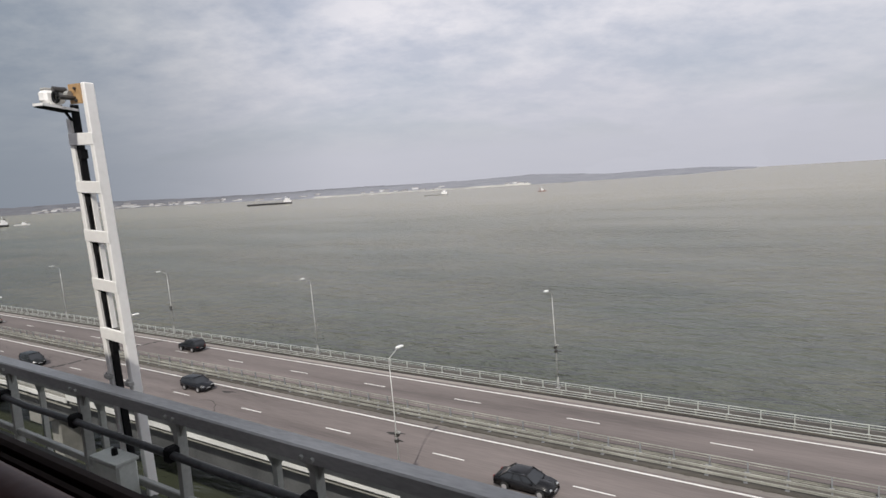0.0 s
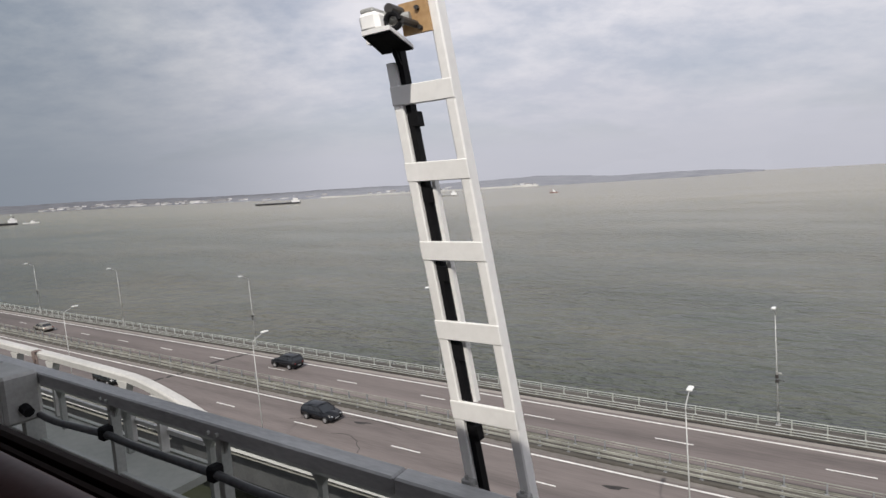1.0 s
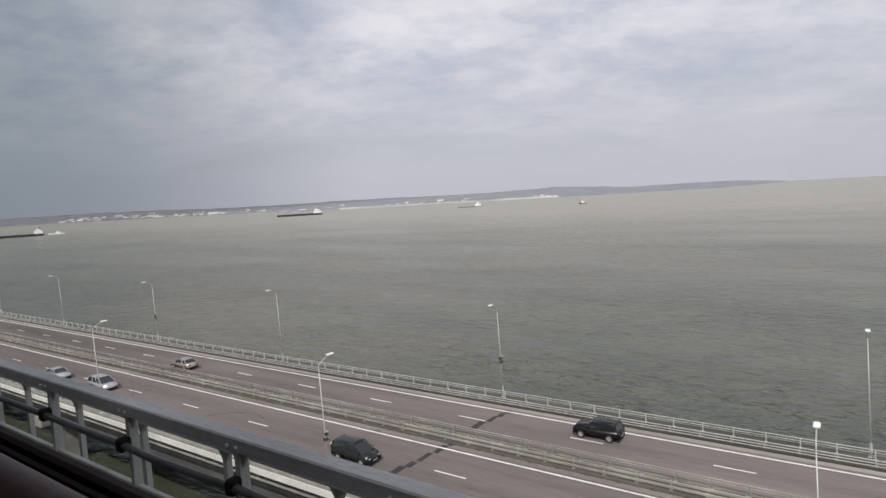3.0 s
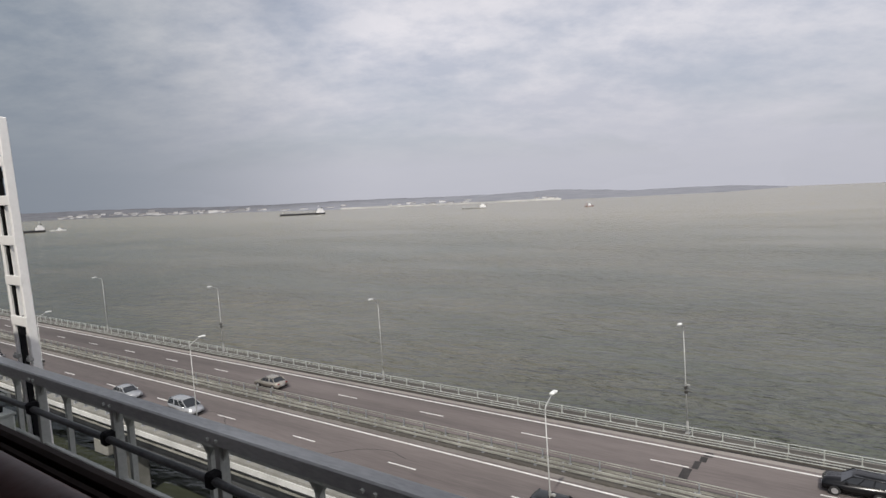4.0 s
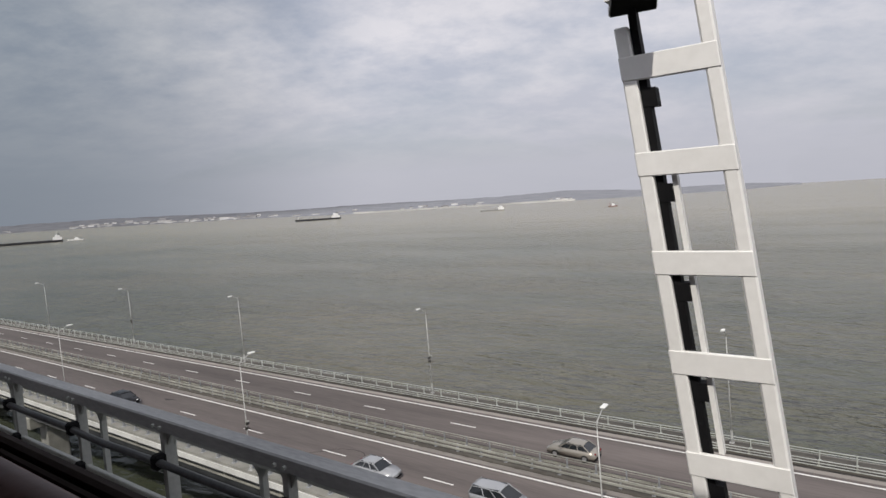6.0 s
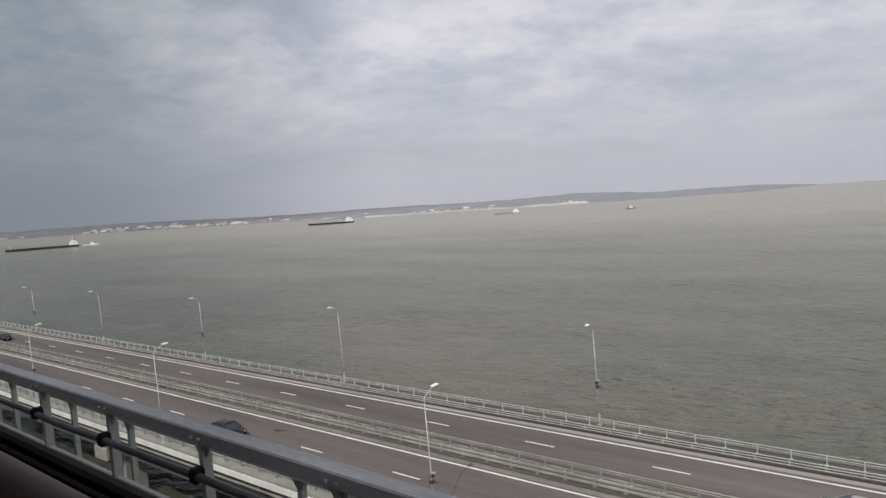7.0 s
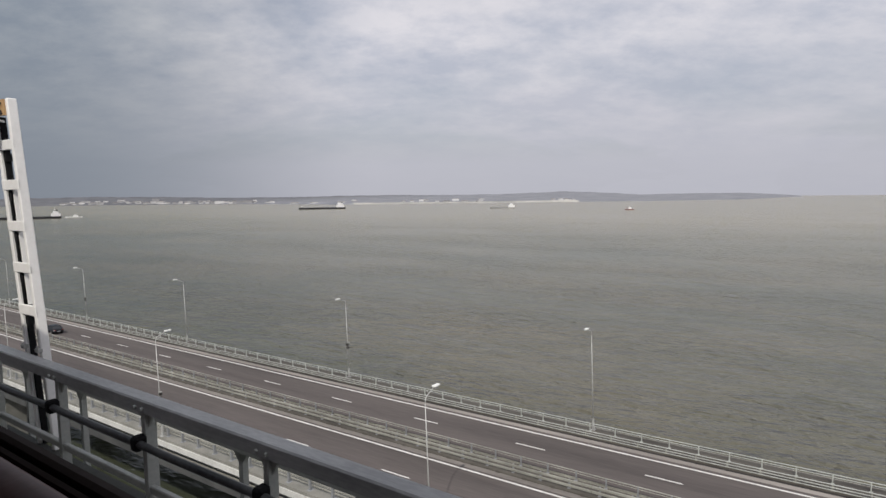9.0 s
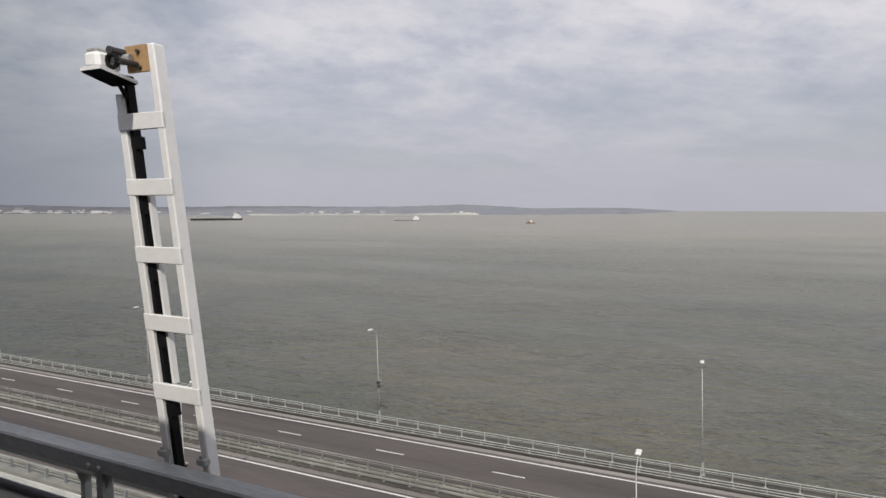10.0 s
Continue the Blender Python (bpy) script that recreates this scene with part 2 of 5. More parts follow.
# falling brightness along the bridge is painted into the asphalt, darker towards -x
darkened_along(M_ASPHALT, -70.0, -190.0, 0.60)
M_VERGE = mat("dusty_asphalt", (0.22, 0.20, 0.182), (0.35, 0.32, 0.295), 0.9, 0, 0.5, 8.0, 0.25, stretch=(0.15, 1.0, 1.0))
M_CONCRETE = mat("pale_concrete", (0.17, 0.168, 0.15), (0.30, 0.295, 0.265), 0.85, 0, 0.6, 12.0, 0.3)
M_DUST = mat("dust_drifts_on_asphalt", (0.14, 0.127, 0.117), (0.27, 0.248, 0.228), 0.9, 0, 0.5, 8.0, 0.25, stretch=(0.15, 1.0, 1.0))
# shade between the median barriers is put into this concrete colour
M_MEDIAN = mat("dark_concrete", (0.055, 0.05, 0.043), (0.13, 0.12, 0.104), 0.9, 0, 0.8, 8.0, 0.3, stretch=(0.2, 1.0, 1.0))
M_GRATE = mat("steel_grating", (0.035, 0.037, 0.034), (0.085, 0.088, 0.08), 0.8, 0.2, 0.5, 14.0, 0.4)
M_CORNICE = mat("white_cornice", (0.50, 0.50, 0.475), (0.72, 0.72, 0.69), 0.6, 0, 0.4, 6.0, 0.1)
M_LINE = mat("road_paint", (0.58, 0.57, 0.54), (0.84, 0.83, 0.80), 0.7, 0, 1.2, 14.0, 0.2)
M_JOINT = mat("tar_joint", (0.014, 0.013, 0.013), (0.05, 0.045, 0.042), 0.8, 0, 1.0, 10.0, 0.3)
M_GALV = mat("galvanised_steel", (0.38, 0.397, 0.368), (0.56, 0.58, 0.543), 0.55, 0.25, 0.8, 18.0, 0.1)
M_GALV_DULL = mat("weathered_galvanised_steel", (0.20, 0.20, 0.175), (0.43, 0.425, 0.375), 0.65, 0.2, 0.5, 10.0, 0.15)
M_LAMP_POLE = mat("zinc_pole", (0.42, 0.42, 0.406), (0.58, 0.58, 0.563), 0.55, 0.3, 1.0, 20.0, 0.05)
M_LAMP_HEAD = mat("white_lamp_housing", (0.78, 0.78, 0.76), (0.88, 0.88, 0.86), 0.4, 0, 2.0, 20.0, 0.0)
M_RAIL_WORN = mat("scuffed_rail_paint", (0.265, 0.268, 0.268), (0.49, 0.492, 0.485), 0.5, 0.1, 2.2, 45.0, 0.2, stretch=(0.25, 1.0, 1.0))
M_POST = mat("grey_paint", (0.295, 0.308, 0.288), (0.465, 0.478, 0.452), 0.55, 0.1, 2.0, 30.0, 0.12)
M_WHITE = mat("white_paint", (0.77, 0.76, 0.735), (0.90, 0.89, 0.865), 0.5, 0, 1.6, 22.0, 0.08)
M_ARCH = mat("cream_white_paint", (0.46, 0.455, 0.435), (0.62, 0.61, 0.585), 0.55, 0, 1.6, 14.0, 0.12)
M_BLACK = mat("black_plastic", (0.005, 0.005, 0.006), (0.012, 0.012, 0.013), 0.7, 0, 3.0, 40.0, 0.1, spec=0.12)
M_LENS = mat("unlit_lens", (0.008, 0.008, 0.008), (0.02, 0.02, 0.02), 0.9, 0, 3.0, 20.0, 0.0, spec=0.05)
M_CABLE = mat("rubber_sleeve", (0.018, 0.019, 0.020), (0.085, 0.087, 0.088), 0.42, 0, 2.0, 30.0, 0.2)
M_OCHRE = mat("varnished_plywood", (0.36, 0.21, 0.09), (0.52, 0.34, 0.17), 0.55, 0, 5.0, 40.0, 0.2)
M_GREYBOX = mat("grey_enamel", (0.28, 0.28, 0.265), (0.42, 0.42, 0.40), 0.5, 0.1, 3.0, 30.0, 0.08)
M_PALEBOX = mat("pale_green_enamel", (0.42, 0.45, 0.41), (0.58, 0.61, 0.57), 0.5, 0, 3.0, 30.0, 0.08)
M_DARKBOX = mat("dark_enamel", (0.035, 0.032, 0.03), (0.07, 0.065, 0.06), 0.45, 0.2, 3.0, 30.0, 0.08)
M_RUSTBOX = mat("rust_streaked_enamel", (0.011, 0.010, 0.010), (0.055, 0.036, 0.028), 0.5, 0.1, 9.0, 60.0, 0.1, stretch=(1, 1, 0.35))
M_RUST = mat("flaking_rust", (0.09, 0.065, 0.058), (0.30, 0.235, 0.21), 0.9, 0, 9.0, 50.0, 0.4)
M_PLATE = mat("grey_green_steel_plate", (0.34, 0.355, 0.32), (0.47, 0.485, 0.44), 0.65, 0.1, 0.8, 12.0, 0.2)
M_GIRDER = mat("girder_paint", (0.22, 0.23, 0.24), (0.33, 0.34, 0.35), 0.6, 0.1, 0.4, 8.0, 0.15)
# girder paint again, with shade under the deck put into its colour
M_GIRDER_SHADE = mat("shaded_girder_paint", (0.06, 0.062, 0.063), (0.12, 0.122, 0.122), 0.6, 0.1, 0.4, 8.0, 0.15)
M_BALLAST = mat("ballast", (0.10, 0.095, 0.09), (0.22, 0.21, 0.19), 0.95, 0, 3.0, 18.0, 0.8)
M_COACH = mat("coach_paint", (0.12, 0.10, 0.10), (0.18, 0.15, 0.15), 0.45, 0, 0.5, 10.0, 0.05)
M_SILL = mat("brown_sill_laminate", (0.060, 0.029, 0.025), (0.095, 0.048, 0.042), 0.42, 0, 1.2, 30.0, 0.1, spec=0.3)
M_RUBBER = mat("window_rubber", (0.020, 0.014, 0.012), (0.038, 0.027, 0.024), 0.8, 0, 2.0, 25.0, 0.2, spec=0.15)
M_LINING = mat("coach_lining", (0.30, 0.29, 0.27), (0.42, 0.40, 0.37), 0.6, 0, 0.6, 10.0, 0.05)
M_TYRE = mat("tyre", (0.012, 0.012, 0.012), (0.03, 0.03, 0.03), 0.85, 0, 4.0, 40.0, 0.2)
M_RIM = mat("alloy", (0.45, 0.45, 0.46), (0.62, 0.62, 0.63), 0.35, 0.7, 4.0, 30.0, 0.0)
M_GLASS_DARK = mat("tinted_glass", (0.010, 0.012, 0.014), (0.02, 0.024, 0.028), 0.08, 0, 1.0, 10.0, 0.0, spec=0.8)
M_HEADLIGHT = mat("headlight_lens", (0.30, 0.31, 0.32), (0.45, 0.46, 0.47), 0.15, 0.2, 3.0, 20.0, 0.0)
M_TAILLIGHT = mat("red_lens", (0.12, 0.012, 0.012), (0.20, 0.02, 0.018), 0.25, 0, 3.0, 20.0, 0.0)
M_NUMBER = mat("sign_black", (0.012, 0.012, 0.013), (0.022, 0.022, 0.024), 0.5, 0, 3.0, 30.0, 0.0)
M_HULL = mat("dark_hull_paint", (0.016, 0.017, 0.022), (0.04, 0.04, 0.047), 0.6, 0, 0.05, 0.6, 0.0)
M_HULL_RED = mat("red_oxide_hull_paint", (0.13, 0.045, 0.04), (0.24, 0.10, 0.085), 0.6, 0, 0.3, 2.0, 0.0)
M_HULL_PALE = mat("pale_hull_paint", (0.20, 0.20, 0.20), (0.30, 0.30, 0.29), 0.6, 0, 0.05, 0.6, 0.0)
M_SHIP_WHITE = mat("ship_white", (0.66, 0.66, 0.66), (0.82, 0.82, 0.82), 0.5, 0, 0.1, 1.0, 0.0)
M_SHIP_DECK = mat("rust_deck", (0.16, 0.10, 0.08), (0.26, 0.17, 0.14), 0.8, 0, 0.1, 1.0, 0.0)
# aerial haze is put into the greyed colour of the hills
M_LAND = mat("hazed_hillside", (0.15, 0.157, 0.18), (0.295, 0.30, 0.325), 0.95, 0, 0.012, 0.08, 0.0)
darkened_along(M_LAND, -2300.0, -3400.0, 0.55)      # dimming towards -x is painted into the land colour
M_BEACH = mat("pale_shore", (0.20, 0.20, 0.19), (0.60, 0.58, 0.53), 0.95, 0, 0.006, 0.03, 0.0)
M_HOUSE = mat("whitewashed_wall", (0.28, 0.28, 0.29), (0.62, 0.62, 0.62), 0.8, 0, 0.03, 0.3, 0.0, piece=0.5)
M_ROOFING = mat("grey_roofing", (0.22, 0.21, 0.21), (0.34, 0.32, 0.31), 0.9, 0, 0.05, 0.4, 0.0, piece=0.5)


def paint(name, col, metal=0.0):
    lo = tuple(c * 0.85 for c in col)
    return mat(name, lo, col, 0.22, metal, 1.5, 20.0, 0.0, spec=0.45)


# ---------------- geometry helpers ----------------
class Geo:
    """Collects the vertices and faces of one mesh."""

    def __init__(self):
        self.v, self.f, self.smooth = [], [], False

    def add(self, verts, faces):
        n = len(self.v)
        self.v += [tuple(p) for p in verts]
        self.f += [tuple(n + i for i in q) for q in faces]
        return self

    def box(self, x0, x1, y0, y1, z0, z1, c=0.0):
        """A box; c: the chamfer of its upright and level long edges."""
        if not c:
            p = [(x, y, z) for x in (x0, x1) for y in (y0, y1) for z in (z0, z1)]
            return self.add(p, [(0, 1, 3, 2), (4, 6, 7, 5), (0, 4, 5, 1), (2, 3, 7, 6), (0, 2, 6, 4), (1, 5, 7, 3)])
        p = []
        for k, axis in enumerate("xyz"):
            for x in (x0, x1):
                for y in (y0, y1):
                    for z in (z0, z1):
                        a = x + (0 if k == 0 else (c if x == x0 else -c))
                        b = y + (0 if k == 1 else (c if y == y0 else -c))
                        d = z + (0 if k == 2 else (c if z == z0 else -c))
                        p.append((a, b, d))
        bm = bmesh.new()
        for q in p:
            bm.verts.new(q)
        bmesh.ops.convex_hull(bm, input=bm.verts[:])
        bm.verts.index_update()
        self.add([w.co[:] for w in bm.verts], [[w.index for w in g.verts] for g in bm.faces])
        bm.free()
        return self

    def beam(self, a, b, w, h, up=(0, 0, 1)):
        """A square bar from a to b."""
        a, b = Vector(a), Vector(b)
        d = (b - a).normalized()
        s = d.cross(Vector(up))
        if s.length < 1e-5:
            s = d.cross(Vector((1, 0, 0)))
        s.normalize()
        u = s.cross(d)
        p = [e + s * i * w / 2 + u * j * h / 2 for e in (a, b) for i, j in ((-1, -1), (1, -1), (1, 1), (-1, 1))]
        return self.add(p, [(0, 3, 2, 1), (4, 5, 6, 7), (0, 1, 5, 4), (1, 2, 6, 5), (2, 3, 7, 6), (3, 0, 4, 7)])

    def tube(self, pts, r, seg=10, r_end=None):
        """A round bar along a line of points, tapering to r_end."""
        pts = [Vector(p) for p in pts]
        n = len(pts)
        rings = []
        for i, p in enumerate(pts):
            d = (pts[min(i + 1, n - 1)] - pts[max(i - 1, 0)]).normalized()
            s = d.cross(Vector((0.31, 0.95, 0.02)))
            if s.length < 0.05:
                s = d.cross(Vector((0, 0, 1)))
            s.normalize()
            u = s.cross(d)
            q = r if r_end is None else r + (r_end - r) * i / (n - 1)
            rings += [p + (s * math.cos(a) + u * math.sin(a)) * q for a in [2 * math.pi * k / seg for k in range(seg)]]
        f = []
        for i in range(n - 1):
            for k in range(seg):
                a, b = i * seg + k, i * seg + (k + 1) % seg
                f.append((a, b, b + seg, a + seg))
        f.append(tuple(range(seg))[::-1])
        f.append(tuple(range((n - 1) * seg, n * seg)))
        return self.add(rings, f)

    def prism(self, poly, y0, y1):
        """A polygon in x and z drawn out from y0 to y1."""
        n = len(poly)
        p = [(x, y0, z) for x, z in poly] + [(x, y1, z) for x, z in poly]
        return self.add(p, [tuple(range(n)), tuple(range(2 * n - 1, n - 1, -1))] + [(i, i + n, (i + 1) % n + n, (i + 1) % n) for i in range(n)])

    def moved(self, fn):
        self.v = [fn(*p) for p in self.v]
        return self

    def mesh(self, name, m):
        me = bpy.data.meshes.new(name)
        me.from_pydata(self.v, [], self.f)
        bm = bmesh.new()
        bm.from_mesh(me)
        bmesh.ops.recalc_face_normals(bm, faces=bm.faces[:])
        bm.to_mesh(me)
        bm.free()
        me.materials.append(m)
        if self.smooth:
            me.polygons.foreach_set("use_smooth", [len(p.vertices) == 4 for p in me.polygons])
        me.update()
        return me


def part(name, geo, m, parent, label="", smooth=False):
    """Links geo as one mesh under a thing or a part."""
    me = geo.mesh(name, m) if isinstance(geo, Geo) else geo
    if smooth:
        me.polygons.foreach_set("use_smooth", [len(p.vertices) == 4 or not isinstance(geo, Geo) for p in me.polygons])
    ob = new(name, me)
    ob.parent = parent
    if label:
        tagged(ob, label)
    return ob


def thing(name, label, category, group="", at=(0, 0, 0), turn=0.0):
    ob = new(name)
    ob.matrix_basis = pose(*at, 0, 0, turn)
    return tagged(ob, label, category, group)


def structure(name, geo, m, label="", category=""):
    ob = new(name, geo.mesh(name, m))
    return tagged(ob, label, category, kind="structure")


# ---------------- sea and far shore ----------------
def build_sea():
    g = Geo()
    n, c = 96, (-97.0, 0.0)
    radii = (0, 60, 200, 600, 1500, 3000, 4850)
    verts = [(c[0], c[1], 0.0)]
    for r in radii[1:]:
        verts += [(c[0] + r * math.sin(2 * math.pi * k / n), c[1] + r * math.cos(2 * math.pi * k / n), 0.0) for k in range(n)]
    faces = [(0, 1 + k, 1 + (k + 1) % n) for k in range(n)]
    for i in range(len(radii) - 2):
        for k in range(n):
            a, b = 1 + i * n + k, 1 + i * n + (k + 1) % n
            faces.append((a, a + n, b + n, b))
    g.add(verts, faces)
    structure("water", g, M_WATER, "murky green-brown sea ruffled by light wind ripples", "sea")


RIDGE = ((-110, 40), (-76, 42), (-70, 44), (-66, 49), (-62, 47), (-58, 39), (-52, 33), (-49, 29), (-45, 36), (-40, 38), (-34, 31), (-29, 34),
         (-25, 44), (-23.5, 52), (-20, 37), (-16, 20), (-11, 25), (-7.7, 23), (-5.2, 10), (-3.6, 1.0))
SHORE = ((-110, 4200), (-70, 4250), (-58, 3700), (-49, 2950), (-45, 2600), (-30, 2550), (-16, 2600), (-8, 2900), (-3.6, 4000))


def lerp(table, a):
    for (a0, v0), (a1, v1) in zip(table, table[1:]):
        if a <= a1:
            return v0 + (v1 - v0) * max(0.0, (a - a0) / (a1 - a0))
    return table[-1][1]


def land_height(a, s):
    """Height of the land at bearing a, s of the way from the shore to the ridge."""
    hill = lerp(RIDGE, a)
    lump = noise.noise(Vector((a * 0.55, s * 2.0, 0.3))) * 5.0 + noise.noise(Vector((a * 2.3, s * 4.0, 1.7))) * 2.2
    return max(-1.0, -1.0 + (hill + 1 + lump * min(1.0, hill / 25)) * (s ** 0.75) + (2.2 if s > 0.03 else 0.0))


def land_place(a, s):
    r0 = lerp(SHORE, a) + 60 * noise.noise(Vector((a * 0.8, 3.1, 0)))
    r = r0 + (4720 - r0) * s
    return (-97 + r * math.sin(radians(a)), r * math.cos(radians(a)))


def build_shore():
    steps = [0, 0.02, 0.05, 0.1, 0.2, 0.35, 0.5, 0.65, 0.8, 0.92, 1.0]
    az = [-110 + 0.4 * i for i in range(267)]
    full = az
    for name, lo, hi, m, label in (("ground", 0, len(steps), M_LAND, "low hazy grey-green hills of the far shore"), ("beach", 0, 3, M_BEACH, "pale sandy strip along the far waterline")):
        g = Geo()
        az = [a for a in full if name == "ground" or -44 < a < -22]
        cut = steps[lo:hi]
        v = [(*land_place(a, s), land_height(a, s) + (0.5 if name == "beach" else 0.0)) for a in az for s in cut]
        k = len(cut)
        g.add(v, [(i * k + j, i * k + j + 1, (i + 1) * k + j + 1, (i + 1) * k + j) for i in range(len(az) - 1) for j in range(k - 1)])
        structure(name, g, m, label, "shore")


def build_town():
    """White blocks and sheds scattered along the far waterfront."""
    rng = random.Random(5)
    spots = []
    for lo, hi, n, big in ((-67, -52, 70, 1.05), (-74, -67, 6, 0.7), (-52, -43, 9, 0.8), (-39, -31, 18, 0.7), (-31, -22, 6, 0.5)):
        for i in range(n):
            spots.append((rng.uniform(lo, hi), rng.uniform(0.04, 0.05 + 0.3 * rng.random() ** 2), big))
    for a, s, big in spots:
        x, y = land_place(a, s)
        z = land_height(a, s)
        wide, deep, high = rng.uniform(12, 50) * big, rng.uniform(10, 16), rng.choice((4, 5, 6, 8, 9, 12)) * big
        house = thing("waterfront_building", "distant pale building on the far shore", "building", "buildings of the far town", (x, y, z - 3), -a + rng.uniform(-15, 15))
        w = Geo().box(-wide / 2, wide / 2, -deep / 2, deep / 2, 0, high + 3)
        part("wall", w, M_HOUSE, house)
        r = Geo().prism([(-wide / 2 - 0.5, high + 3), (wide / 2 + 0.5, high + 3), (wide / 2 - 1, high + 4.4), (-wide / 2 + 1, high + 4.4)], -deep / 2 - 0.5, deep / 2 + 0.5)
        part("roof", r, M_ROOFING, house)


# ---------------- ships ----------------
def ship(name, label, at, turn, long, wide, hull_m, houses, mast, crane=False):
    """A vessel with its bow along -x; houses: (x0, x1, z0, z1) of white blocks aft."""
    s = thing(name, label, "ship", "", at, turn)
    h = long / 2
    k = long / 138
    out = [(-h, 0.0), (-h * 0.93, wide * 0.28), (-h * 0.82, wide * 0.5), (h * 0.92, wide * 0.5), (h, wide * 0.36)]
    top = [(x, y, (5.2 if x < -h * 0.8 else (5.0 if x > h * 0.75 else 3.2)) * max(k, 0.35)) for x, y in out]
    ring = top + [(x, -y, z) for x, y, z in reversed(top) if y > 0]
    low = [(x * 0.97, y * 0.85, -1.5) for x, y, z in ring]
    n = len(ring)
    g = Geo().add(ring + low, [tuple(range(n)), tuple(range(2 * n - 1, n - 1, -1))] + [(i, (i + 1) % n, (i + 1) % n + n, i + n) for i in range(n)])
    part("hull", g, hull_m, s)
    deck = Geo()
    for i in range(3):
        a = -h * 0.72 + i * h * 0.44
        deck.box(a, a + h * 0.38, -wide * 0.34, wide * 0.34, 3.0 * max(k, 0.35), 4.6 * max(k, 0.35))
    part("hatch_cover", deck, M_SHIP_DECK, s)
    for x0, x1, z0, z1 in houses:
        part("superstructure", Geo().box(x0 * h, x1 * h, -wide * 0.4, wide * 0.4, z0, z1, 0.3), M_SHIP_WHITE, s)
    x0, x1, z0, z1 = houses[-1]
    part("funnel", Geo().box((x1 - 0.06) * h, (x1 - 0.01) * h, -wide * 0.1, wide * 0.1, z1, z1 + 3.2 * max(k, 0.4)), hull_m, s)
    part("mast", Geo().tube([((x0 + 0.05) * h, 0, z1), ((x0 + 0.05) * h, 0, z1 + mast)], 0.25 * max(k, 0.6), 6), M_SHIP_WHITE, s)
    part("foremast", Geo().tube([(-h * 0.85, 0, 4 * k), (-h * 0.85, 0, 4 * k + mast * 0.8)], 0.25 * max(k, 0.6), 6), M_SHIP_WHITE, s)
    if crane:
        part("crane_jib", Geo().beam((-h * 0.2, 0, 3), (-h * 0.9, 0, 9), 0.5, 0.5), hull_m, s)
    return s


def build_ships():
    ship("cargo_ship", "long dark-hulled river cargo ship with white aft bridge", (-1395, 1207, 0), 47.5, 132, 17, M_HULL, ((0.60, 0.95, 3, 11), (0.66, 0.88, 11, 17)), 10)
    ship("barge", "long low dark tanker barge with white bridge aft", (-1452, 485, 0), 71, 122, 15, M_HULL, ((0.72, 0.97, 3, 10), (0.78, 0.92, 10, 14)), 8)
    ship("coaster", "small pale coaster with white bridge aft", (-893, 1352, 0), 33.5, 66, 11, M_HULL_PALE, ((0.45, 0.92, 2, 8), (0.55, 0.8, 8, 12)), 5)
    ship("tug_boat", "small red-hulled tug under way on open water", (-540, 1255, 0), 23, 20, 6.5, M_HULL_RED, ((-0.2, 0.45, 1.5, 4.5), (-0.15, 0.2, 4.5, 6.5)), 5, True)
    ship("motor_launch", "small white motor launch near a barge", (-1466, 580, 0), 69, 30, 6, M_SHIP_WHITE, ((-0.1, 0.5, 1.5, 4.0), (0.0, 0.3, 4.0, 5.5)), 3)


# ---------------- the road bridge ----------------
X_NEAR, X_FAR = 70.0, -760.0
Y_IN, Y_OUT = 31.2, 55.7     # the deck's two edges
MEDIAN = (42.7, 44.85)


